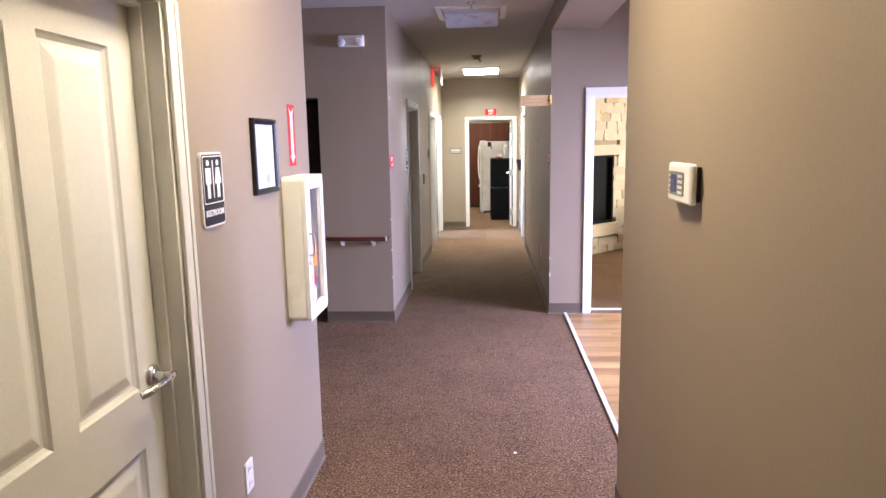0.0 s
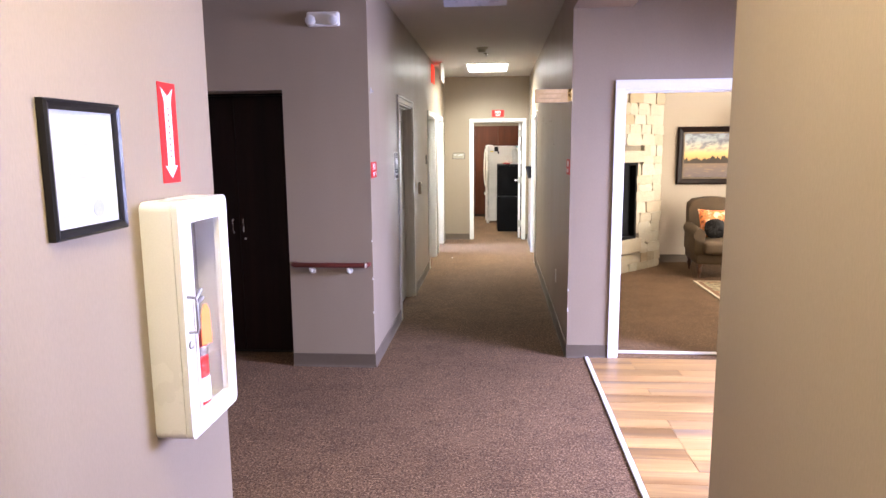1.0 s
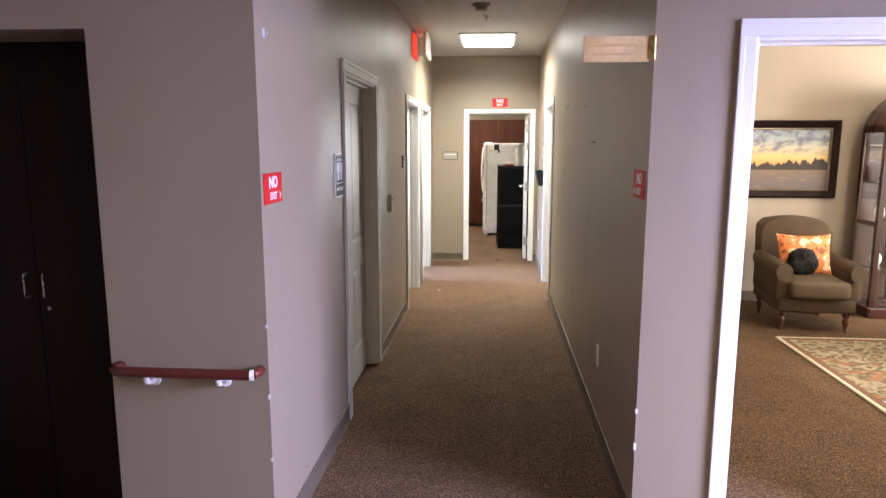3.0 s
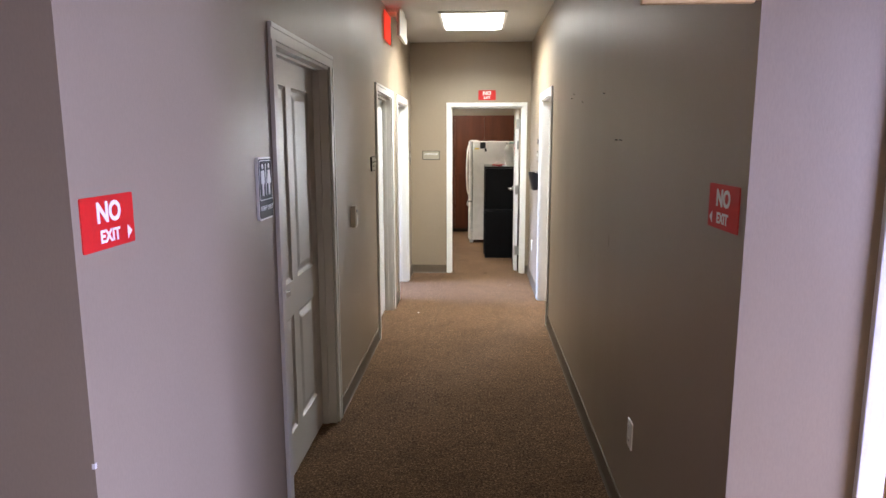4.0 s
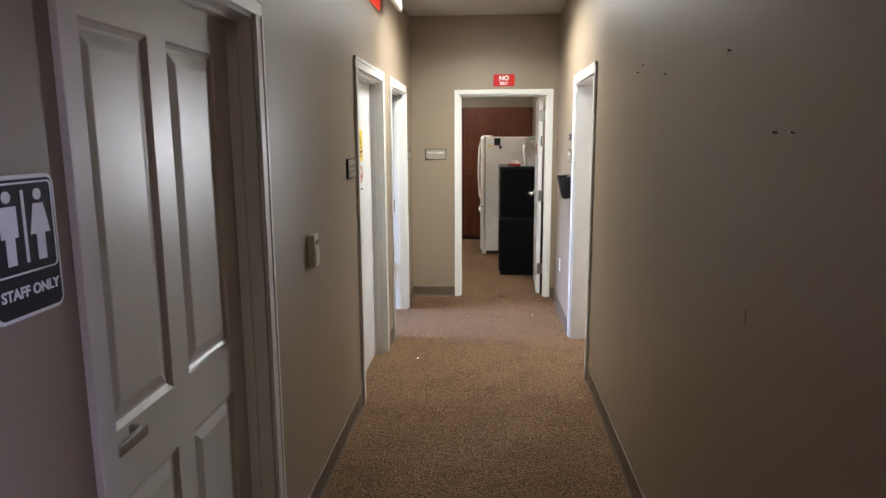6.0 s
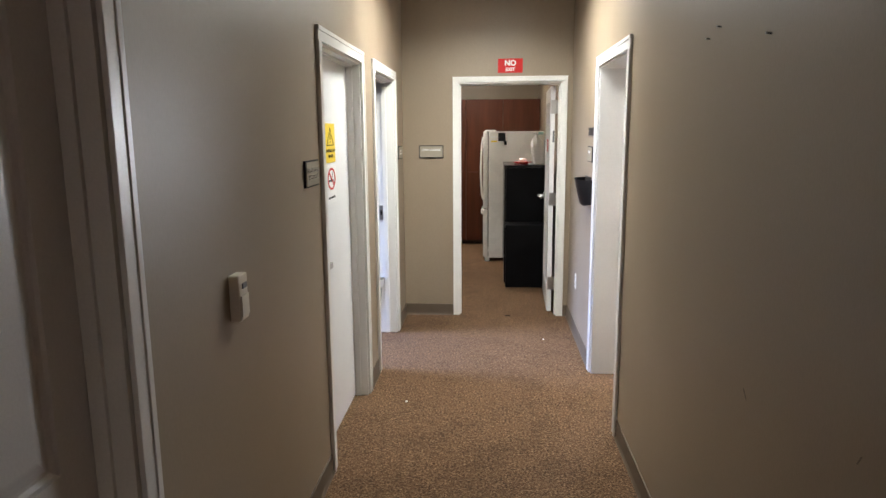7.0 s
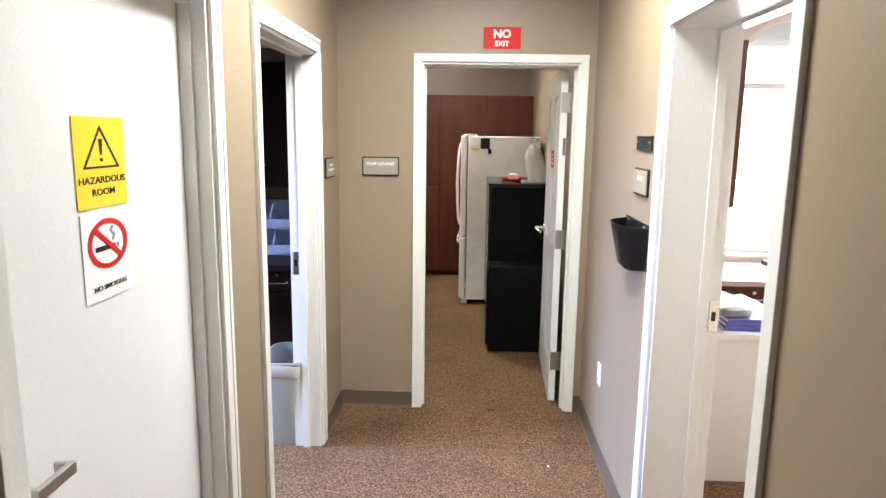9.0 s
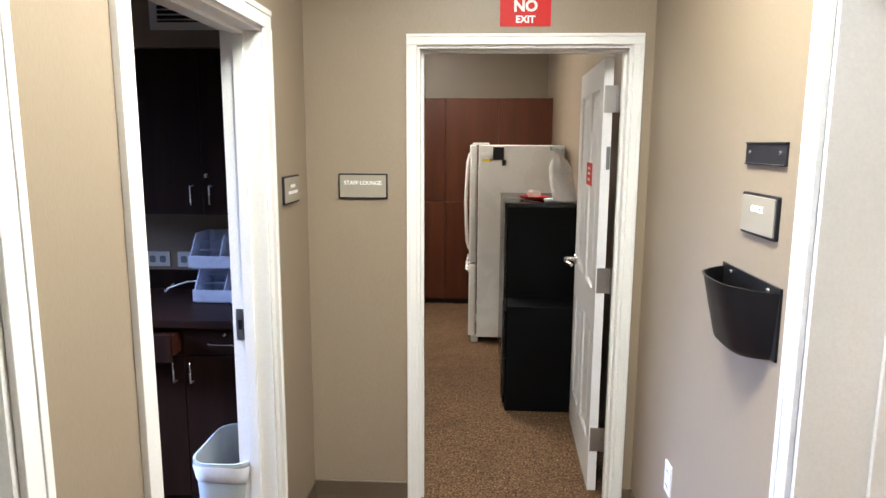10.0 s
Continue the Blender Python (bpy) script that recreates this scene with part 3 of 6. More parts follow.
def panel_leaf(parent, w, h, material, x0, y0, panelled=True, both=False):
    """A door leaf 40 mm thick with two tall and two short raised panels; its visible face is at y0."""
    stile, mid_stile, gap = 0.115, 0.095, 0.008
    cx = w / 2
    zs = ((0.215, 0.785), (0.955, h - 0.122))
    cols = ((stile, cx - mid_stile / 2), (cx + mid_stile / 2, w - stile))
    if not panelled:
        leaf = part("leaf", B((0, 0, 0, w, 0.04, h), bev=0.002), material, parent)
        leaf.matrix_local = pose(x0, y0, 0.006)
        return leaf
    spec = [(0, 0.0, 0, stile, 0.04, h), (w - stile, 0.0, 0, w, 0.04, h), (cx - mid_stile / 2, 0, zs[0][0], cx + mid_stile / 2, 0.04, zs[0][1]), (cx - mid_stile / 2, 0, zs[1][0], cx + mid_stile / 2, 0.04, zs[1][1]),
            (stile, 0, 0, w - stile, 0.04, zs[0][0]), (stile, 0, zs[0][1], w - stile, 0.04, zs[1][0]), (stile, 0, zs[1][1], w - stile, 0.04, h)]
    leaf = part("leaf", B(*spec), material, parent)
    leaf.matrix_local = pose(x0, y0, 0.006)
    for za, zb in zs:
        for xa, xb in cols:
            bm = bmesh.new()
            rings = []
            for inset, depth in ((0.0, 0.0), (0.006, 0.006), (0.016, 0.011), (0.024, 0.011), (0.052, 0.003), (0.058, 0.002)):
                rings.append([bm.verts.new(p) for p in ((xa + inset, depth, za + inset), (xb - inset, depth, za + inset), (xb - inset, depth, zb - inset), (xa + inset, depth, zb - inset))])
            for a, b in zip(rings, rings[1:]):
                for i in range(4):
                    j = (i + 1) % 4
                    bm.faces.new((a[i], a[j], b[j], b[i]))
            bm.faces.new(rings[-1])
            if both:
                bmesh.ops.transform(bm, matrix=Matrix.Translation((0, 0.04, 0)) @ Matrix.Diagonal((1, -1, 1, 1)), verts=list(bm.verts))
            part("panel", bm, material, leaf)
    return leaf


def door_frame(name, m, width, depth, material, label, head=HEAD, cas=CAS):
    """Casing, jambs and stops round an opening; local x runs along the wall, -y faces the viewer."""
    d = thing(name, m, label, "door", kind="structure")
    w = width / 2
    prof = 0.017

    def casing(x0, x1, z0, z1, name="casing"):
        band = 0.35 * cas
        if name == "head_casing":
            spec = [(x0, -prof, z1 - band, x1, 0.0, z1), (x0, -0.0135, z0, x1, 0.0, z1 - band + 0.001)]
        elif x0 < 0:
            spec = [(x0, -prof, z0, x0 + band, 0.0, z1), (x0 + band - 0.001, -0.0135, z0, x1, 0.0, z1)]
        else:
            spec = [(x1 - band, -prof, z0, x1, 0.0, z1), (x0, -0.0135, z0, x1 - band + 0.001, 0.0, z1)]
        part(name, B(*spec, bev=0.002), material, d)
    casing(-w - cas, -w + 0.006, 0.004, head - 0.006)
    casing(w - 0.006, w + cas, 0.004, head - 0.006)
    casing(-w - cas, w + cas, head - 0.006, head + cas, "head_casing")
    part("jamb", B((-w, 0.001, 0.0, -w + 0.019, depth, head - 0.019), bev=0.001), material, d)
    part("jamb", B((w - 0.019, 0.001, 0.0, w, depth, head - 0.019), bev=0.001), material, d)
    part("head_jamb", B((-w, 0.001, head - 0.019, w, depth, head), bev=0.001), material, d)
    return d


def stops(d, width, y, material, head=HEAD):
    w = width / 2 - 0.019
    part("stop", B((-w, y, 0, -w + 0.012, y + 0.035, head - 0.019), bev=0.001), material, d)
    part("stop", B((w - 0.012, y, 0, w, y + 0.035, head - 0.019), bev=0.001), material, d)
    part("head_stop", B((-w + 0.012, y, head - 0.031, w - 0.012, y + 0.035, head - 0.019), bev=0.001), material, d)


def mid_of(pair):
    return (pair[0] + pair[1]) / 2


def span(pair):
    return pair[1] - pair[0]


# restroom door, closed
d = door_frame("door_1", on_left(mid_of(RESTROOM), 0), span(RESTROOM), 0.14, DOOR, "closed cream painted four-panel restroom door")
stops(d, span(RESTROOM), 0.050, DOOR)
leaf = panel_leaf(d, span(RESTROOM) - 0.044, 1.99, DOOR, -span(RESTROOM) / 2 + 0.022, 0.086)
lever(leaf, span(RESTROOM) - 0.044 - 0.052, 0.0, 0.975, -1)
# staff restroom door, closed
d = door_frame("door_2", on_left(mid_of(D1), 0), span(D1), 0.14, DOOR, "closed cream painted four-panel staff restroom door")
stops(d, span(D1), 0.047, DOOR)
leaf = panel_leaf(d, span(D1) - 0.044, 1.99, DOOR, -span(D1) / 2 + 0.022, 0.083)
flat_lever(leaf, 0.058, 0.0, 0.955)
# soiled linen room door, closed, flat
d = door_frame("door_3", on_left(mid_of(D2), 0), span(D2), 0.14, TRIM, "closed flat white door with warning signs")
stops(d, span(D2), 0.044, TRIM)
leaf = panel_leaf(d, span(D2) - 0.044, 1.99, DOORWHITE, -span(D2) / 2 + 0.022, 0.080, False)
flat_lever(leaf, 0.058, 0.0, 0.972)
# test room doorway
d = door_frame("door_4", on_left(mid_of(D3), 0), span(D3), 0.14, TRIM, "white painted doorway into the dark test room")
stops(d, span(D3), 0.060, TRIM)
strike = part("strike_plate", B((-0.004, 0, 0, 0.0, 0.030, 0.115), bev=0.001), STEEL, d, "dull steel strike plate")
strike.matrix_local = pose(span(D3) / 2 - 0.0185, 0.097, 0.93)
part("latch_hole", B((-0.0052, 0.009, 0.04, -0.0038, 0.022, 0.075)), BLACK, strike)
# office doorway
d = door_frame("door_5", on_right(mid_of(R1), 0), span(R1), 0.235, DOORWHITE, "white painted doorway into the bright office")
stops(d, span(R1), 0.155, DOORWHITE)
strike = part("strike_plate", B((0.0, 0, 0, 0.004, 0.034, 0.115), bev=0.001), CHROME, d, "nickel strike plate")
strike.matrix_local = pose(-span(R1) / 2 + 0.0185, 0.196, 0.94)
part("latch_hole", B((0.0038, 0.009, 0.04, 0.0052, 0.024, 0.075)), BLACK, strike)
# living room doorway
d = door_frame("door_6", pose(mid_of(LIV), 6.11, 0), span(LIV), 0.13, TRIM, "white painted doorway into the living room")
stops(d, span(LIV), 0.045, TRIM)
strike = part("strike_plate", B((-0.004, 0, 0, 0.0, 0.030, 0.115), bev=0.001), STEEL, d, "steel strike plate")
strike.matrix_local = pose(span(LIV) / 2 - 0.0185, 0.085, 0.92)
part("threshold", B((-span(LIV) / 2 + 0.02, 0.12, 0.0, span(LIV) / 2 - 0.02, 0.175, 0.009), bev=0.003), STRIP, d, "silver metal threshold strip")
# lounge doorway with its leaf swung open
d = door_frame("door_7", on_end(mid_of(END), 0), span(END), 0.13, TRIM, "white four-panel lounge door swung wide open", HEAD + 0.015, CAS - 0.02)
stops(d, span(END), 0.045, TRIM, HEAD + 0.015)
leaf = panel_leaf(d, span(END) - 0.044, 1.99, DOORWHITE, 0, 0, True, True)
leaf.matrix_local = pose(span(END) / 2 - 0.048, 0.150, 0.006, 0, 0, 88)
LW = span(END) - 0.044
lever(leaf, LW - 0.065, 0.04, 0.98, 1, "bright chrome lever handle").matrix_local = pose(LW - 0.065, 0.04, 0.98, 0, 0, 180)
for z in (0.20, 0.96, 1.76):
    hinge = part("hinge", B((-0.0035, -0.036, z, 0.0005, 0.036, z + 0.115), bev=0.0005), STEEL, leaf, "dull steel butt hinge")
    part("knuckle", C(((-0.004, -0.020, z), (-0.004, -0.020, z + 0.115), 0.0065), n=12), STEEL, hinge)
plate = part("exit_sticker", B((0.27, 0.040, 1.425, 0.465, 0.0415, 1.535)), RED, leaf, "small red sticker with white lines")
for z in (1.445, 1.475, 1.50):
    part("print_bar", B((0.33, 0.0414, z, 0.41, 0.0422, z + 0.014)), SIGNWHITE, plate)
part("edge_plate", B((-0.002, 0.002, 1.515, 0.0005, 0.018, 1.615), bev=0.0005), GREYPANEL, leaf, "grey seal plate on the door edge")

# ---- ceiling fittings ----


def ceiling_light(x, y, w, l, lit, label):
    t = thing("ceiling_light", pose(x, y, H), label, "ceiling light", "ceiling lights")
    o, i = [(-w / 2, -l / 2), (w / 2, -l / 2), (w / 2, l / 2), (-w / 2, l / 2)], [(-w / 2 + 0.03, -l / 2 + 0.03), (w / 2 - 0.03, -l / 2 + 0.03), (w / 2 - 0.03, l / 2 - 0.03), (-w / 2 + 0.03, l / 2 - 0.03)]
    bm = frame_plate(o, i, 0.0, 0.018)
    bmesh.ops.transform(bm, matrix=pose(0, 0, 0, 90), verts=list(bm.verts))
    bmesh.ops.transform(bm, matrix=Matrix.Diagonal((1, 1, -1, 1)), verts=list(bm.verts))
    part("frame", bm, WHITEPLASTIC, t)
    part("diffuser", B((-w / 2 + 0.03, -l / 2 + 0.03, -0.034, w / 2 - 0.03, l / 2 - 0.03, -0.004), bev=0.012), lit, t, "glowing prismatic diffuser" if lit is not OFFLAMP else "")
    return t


ceiling_light(-0.12, 11.13, 0.62, 0.86, DIFFUSER, "square white ceiling light, lit, over the corridor end")
ceiling_light(-0.15, 1.95, 0.62, 0.62, WARMDIFFUSER, "white ceiling light, lit, at the corridor start")
# lounge lamp is made up and never in view, brightens fridge and cabinets
ceiling_light(-0.75, 14.9, 0.62, 1.2, LOUNGEFILL, "added unseen ceiling light that brightens the lounge")
# unseen office fill, added for the desk front and door jamb
ceiling_light(2.3, 11.7, 0.62, 1.2, OFFICEFILL, "added unseen ceiling light that brightens the office")
# added fill out of view, lifts the living room's back wall
ceiling_light(3.3, 8.1, 0.62, 1.2, LIVINGFILL, "added unseen ceiling light that brightens the living room")

# square supply diffuser with a deflector below
t = thing("ceiling_vent", pose(-0.15, 6.2, H), "white square ceiling air vent with a deflector", "air vent")
part("frame", B((-0.31, -0.30, -0.012, 0.31, -0.25, 0.0), (-0.31, 0.25, -0.012, 0.31, 0.30, 0.0), (-0.31, -0.25, -0.012, -0.26, 0.25, 0.0), (0.26, -0.25, -0.012, 0.31, 0.25, 0.0), bev=0.002), WHITEPLASTIC, t)
for k in range(5):
    bm = B((-0.26, -0.012, -0.004, 0.26, 0.012, 0.004))
    bmesh.ops.transform(bm, matrix=pose(0, -0.2 + 0.1 * k, -0.004, 35), verts=list(bm.verts))
    part("slat", bm, WHITEPLASTIC, t)
bm = B((-0.24, -0.16, -0.002, 0.24, 0.16, 0.002))
bmesh.ops.transform(bm, matrix=pose(0, 0.1, -0.05, -14), verts=list(bm.verts))
part("deflector", bm, CLEARISH, t, "translucent plastic air deflector")

# sprinkler heads
s = thing("sprinkler", pose(-0.14, 5.78, H), "small chrome ceiling sprinkler head", "sprinkler", "sprinklers")
part("escutcheon", lathe([(0.035, 0.0), (0.034, -0.006), (0.02, -0.012)], 20), CHROME, s, "", True)
part("body", C(((0, 0, -0.01), (0, 0, -0.04), 0.008, 0.006), n=10), STEEL, s)
part("deflector", lathe([(0.018, -0.044), (0.018, -0.0465), (0.004, -0.047)], 16), STEEL, s)
copy_thing(s, pose(-0.12, 9.75, H))

# smoke detector
# cream plastic darkened, so the unlit underside is in the colour
SMOKESHADE = surface("shaded_cream_plastic", (0.30, 0.27, 0.21), (0.34, 0.305, 0.24), 0.45, 6, 200, 0.03)
t = thing("smoke_detector", pose(-0.16, 9.25, H), "round cream ceiling smoke detector, darkened by painted-in shade", "smoke detector")
part("base", lathe([(0.075, 0.0), (0.075, -0.012), (0.07, -0.016)], 32), SMOKESHADE, t, "", True)
part("sensor_head", lathe([(0.062, -0.012), (0.062, -0.022), (0.045, -0.026), (0.045, -0.04), (0.05, -0.044), (0.042, -0.055), (0.02, -0.058)], 32), SMOKESHADE, t, "", True)

# exit sign by the left wall
t = thing("exit_sign", pose(-0.757, 10.68, H), "white exit sign hung from the ceiling, seen edge-on", "exit sign")
part("canopy", B((-0.12, -0.13, -0.028, 0.014, 0.13, 0.0), bev=0.006), WHITEPLASTIC, t)
part("housing", B((-0.014, -0.28, -0.25, 0.014, 0.28, -0.026), bev=0.005), WHITEPLASTIC, t)
part("letter_panel", B((-0.1165, -0.34, -0.285, -0.108, 0.03, -0.045), bev=0.002), EXITRED, t, "glowing red letter panel close to the wall")

# ---- signs and wall fittings ----


def no_exit(m, arrow, w=0.205, h=0.115):
    t = thing("no_exit_sign", m, "red no exit sign with white lettering" + (" and arrow" if arrow else ""), "sign", "no exit signs")
    part("plate", outline(rounded(w, h, 0.004, 2), -0.003, 0.0), RED, t)
    lettering("word_no", "NO", 0.060, SIGNWHITE, t, 0, -0.0035, 0.020, bold=0.0022)
    lettering("word_exit", "EXIT", 0.038, SIGNWHITE, t, 0, -0.0035, -0.031, bold=0.0012)
    if arrow:
        part("arrow", outline([(arrow * 0.072, -0.031 + 0.016), (arrow * 0.092, -0.031), (arrow * 0.072, -0.031 - 0.016)], -0.0036, -0.003), SIGNWHITE, t)
    return t


no_exit(on_end(0.038, 2.158), 0)
no_exit(on_left(5.928, 1.453), 1)
no_exit(on_right(6.252, 1.456), -1)


def pictogram_sign(m, words, size):
    """Rounded black sign with two plain upright figures, a divider and a word below."""
    t = thing("restroom_sign", m, "black and white restroom sign reading " + words.lower(), "sign", "restroom signs")
    part("base", outline(rounded(0.165, 0.232, 0.016), -0.009, 0.0, 0.002), WHITEPLASTIC, t, "pale grey sign base")
    part("face", outline(rounded(0.152, 0.219, 0.012), -0.0105, -0.009), SIGNBLACK, t)
    part("border", frame_plate(rounded(0.146, 0.148, 0.009, cz=0.031), rounded(0.140, 0.142, 0.007, cz=0.031), -0.0116, -0.0105), SIGNWHITE, t)
    for x in (-0.036, 0.036):
        top, foot = (0.019, 0.019) if x < 0 else (0.012, 0.024)
        part("symbol_dot", outline(circle(0.0095, 18, x, 0.083), -0.0118, -0.0104), SIGNWHITE, t)
        part("symbol_body", outline([(x - top, 0.068), (x + top, 0.068), (x + foot, 0.018), (x + 0.010, 0.018), (x + 0.010, -0.026), (x - 0.010, -0.026), (x - 0.010, 0.018), (x - foot, 0.018)], -0.0118, -0.0104), SIGNWHITE, t)
    part("divider", B((-0.003, -0.0118, -0.026, 0.003, -0.0104, 0.092)), SIGNWHITE, t)
    lettering("word", words, size, SIGNWHITE, t, 0, -0.0112, -0.073, bold=0.0006)
    return t


pictogram_sign(on_left(2.02, 1.485), "RESTROOM", 0.026)
pictogram_sign(on_left(6.985, 1.45), "STAFF ONLY", 0.0245)


def room_plate(m, w, h, lines, label, size=0.02, bars=(), ink=SIGNWHITE):
    t = thing("room_sign", m, label, "sign", "room signs")
    part("backing", outline(rounded(w, h, 0.006, 3), -0.009, 0.0), SIGNBLACK, t, "black sign backing")
    part("face", outline(rounded(w - 0.013, h - 0.013, 0.004, 3), -0.0125, -0.009, 0.001), SIGNTAUPE, t)
    for i, words in enumerate(lines):
        lettering("word", words, size, ink, t, 0, -0.0134, 0.014 - 0.029 * i, thick=0.001, bold=0.0005)
    for bx, bz, bw, bh in bars:
        part("print_bar", B((bx - bw / 2, -0.0138, bz - bh / 2, bx + bw / 2, -0.0124, bz + bh / 2)), SIGNWHITE, t)
    return t


room_plate(on_left(9.60, 1.452), 0.205, 0.11, ["SOILED LINEN", "JANITORIAL"], "taupe soiled linen room sign in a black edge", 0.0275, ink=DIMLETTER)
room_plate(on_end(-0.632, 1.45), 0.21, 0.107, ["STAFF LOUNGE"], "taupe staff lounge sign in a black edge", 0.023)
room_plate(on_left(12.32, 1.452), 0.205, 0.107, [], "taupe room sign with a white two-line title", bars=((0.0, 0.014, 0.06, 0.012), (0.0, -0.010, 0.12, 0.012)))
room_plate(on_right(11.455, 1.462), 0.205, 0.105, ["OFFICE"], "taupe office sign in a black edge", 0.022)
room_plate(pose(1.985, 6.11, 1.445), 0.205, 0.105, [], "pale room sign with one white line", bars=((0.0, 0.006, 0.11, 0.010),))

# name holder above the office sign
t = thing("name_holder", on_right(11.452, 1.613), "empty black name plate holder with two screws", "name plate")
part("plate", B((-0.115, -0.006, -0.027, 0.115, 0.0, 0.027), bev=0.001), SIGNBLACK, t)
part("rail", B((-0.115, -0.009, 0.024, 0.115, 0.0, 0.028), bev=0.0008), BLACK, t)
part("rail", B((-0.115, -0.009, -0.028, 0.115, 0.0, -0.024), bev=0.0008), BLACK, t)
for x in (-0.085, 0.085):
    part("screw", lathe([(0.0055, 0.006), (0.005, 0.0085), (0.002, 0.0095)], 12, "y"), CHROME, t).matrix_local = pose(x, 0, 0.003)

# wall file pocket
t = thing("file_pocket", on_right(11.488, 1.108) @ Matrix.Diagonal((0.98, 1, 0.76, 1)), "black plastic wall file pocket with rounded front", "file holder")


def pocket_ring(z, w, d, inset=0.0):
    pts = []
    for i in range(17):
        u = -1 + 2 * i / 16
        pts.append((u * (w / 2 - inset), -(d - inset) * (1 - abs(u) ** 3.2) - 0.0, z))
    return pts


bm = bmesh.new()
rows = []
for z, w, d, ins in ((0.0, 0.325, 0.045, 0), (0.02, 0.34, 0.062, 0), (0.24, 0.375, 0.10, 0), (0.246, 0.378, 0.103, 0), (0.246, 0.378, 0.103, 0.005), (0.03, 0.33, 0.058, 0.005)):
    zz = [z] * 17
    row = []
    for i, (x, y, _) in enumerate(pocket_ring(z, w, d, ins)):
        u = -1 + 2 * i / 16
        low = 0.030 * abs(u) ** 2 if z < 0.022 else 0.0
        row.append(bm.verts.new((x, y - 0.001, z + low)))
    rows.append(row)
for a, b in zip(rows, rows[1:]):
    for i in range(16):
        bm.faces.new((a[i], a[i + 1], b[i + 1], b[i]))
bm.faces.new(rows[0])
bm.faces.new(rows[-1][::-1])
part("pocket", bm, BLACK, t, "", True)
part("back_plate", B((-0.187, -0.006, 0.03, 0.187, 0.0, 0.262), bev=0.002), BLACK, t)
for x in (-0.12, 0.12):
    part("screw", lathe([(0.008, 0.006), (0.007, 0.009), (0.003, 0.010)], 12, "y"), CHROME, t).matrix_local = pose(x, 0, 0.24)


def outlet(m, label="white wall socket plate"):
    t = thing("wall_outlet", m, label, "wall outlet", "wall outlets")
    part("plate", outline(rounded(0.072, 0.116, 0.006, 3), -0.006, 0.0, 0.002), WHITEPLASTIC, t)
    for z in (0.028, -0.028):
        s = part("socket", outline(rounded(0.033, 0.029, 0.010, 4, 0, z), -0.008, -0.0055), WHITEPLASTIC, t)
        for x in (-0.007, 0.007):
            part("slot", B((x - 0.0012, -0.0085, z - 0.004, x + 0.0012, -0.0078, z + 0.007)), BLACK, s)
    return t


outlet(on_left(2.165, 0.44))
outlet(on_right(7.10, 0.445))
outlet(on_right(12.05, 0.44))

# wall switch with a sensor
t = thing("wall_switch", on_left(8.715, 1.145), "off-white wall occupancy switch", "light switch")
part("body", outline(rounded(0.068, 0.138, 0.006, 3), -0.030, 0.0, 0.004), CREAMPLASTIC, t)
part("button", B((-0.016, -0.0355, 0.028, 0.016, -0.0318, 0.044), bev=0.001), GREYPANEL, t)
part("rocker", B((-0.028, -0.0345, -0.055, 0.028, -0.0318, 0.008), bev=0.001), CREAMPLASTIC, t)

# framed document
t = thing("document_frame", on_left(2.525, 1.577), "framed printed certificate in a black frame", "picture frame")
W, HH = 0.262, 0.285
prof = [(0.0, 0.0), (0.0, 0.016), (0.006, 0.020), (0.014, 0.017), (0.021, 0.012), (0.021, 0.004)]
bm = bmesh.new()
rows = [[bm.verts.new((sx * (W / 2 - d), -h, sz * (HH / 2 - d))) for sx, sz in ((-1, -1), (1, -1), (1, 1), (-1, 1))] for d, h in prof]
for a, b in zip(rows, rows[1:]):
    for i in range(4):
        j = (i + 1) % 4
        bm.faces.new((a[i], a[j], b[j], b[i]))
part("frame", bm, BLACK, t)
doc = part("paper", B((-W / 2 + 0.02, -0.0065, -HH / 2 + 0.02, W / 2 - 0.02, -0.004, HH / 2 - 0.02)), DOCPAPER, t, "white printed certificate")
for z, a, b in ((0.095, -0.055, 0.055), (0.083, -0.085, 0.085), (0.060, -0.09, 0.02), (0.052, -0.09, 0.075), (0.035, -0.09, -0.02), (0.022, -0.09, 0.085), (0.014, -0.09, 0.06), (-0.002, -0.09, 0.088), (-0.010, -0.09, 0.08), (-0.018, -0.09, 0.085), (-0.088, -0.09, -0.03), (-0.096, -0.09, -0.045)):
    part("print_bar", B((a, -0.0072, z - 0.0012, b, -0.0064, z + 0.0012)), PALEINK, doc)
part("seal", outline(circle(0.02, 20, 0.035, -0.088), -0.0072, -0.0064), PALEINK, doc, "pale embossed seal")

# fire extinguisher arrow sign
t = thing("arrow_sign", on_left(2.915, 1.66), "red vertical sign with a white down arrow", "sign")
part("plate", B((-0.048, -0.002, -0.134, 0.048, 0.0, 0.134)), RED, t)
part("arrow", outline([(0.0, -0.122), (0.034, -0.088), (0.018, -0.088), (0.018, 0.085), (0.032, 0.120), (0.0, 0.098), (-0.032, 0.120), (-0.018, 0.085), (-0.018, -0.088), (-0.034, -0.088)], -0.0028, -0.002), SIGNWHITE, t)
for k in range(9):
    part("print_bar", B((-0.003, -0.0034, 0.062 - 0.016 * k, 0.003, -0.0027, 0.069 - 0.016 * k)), RED, t)

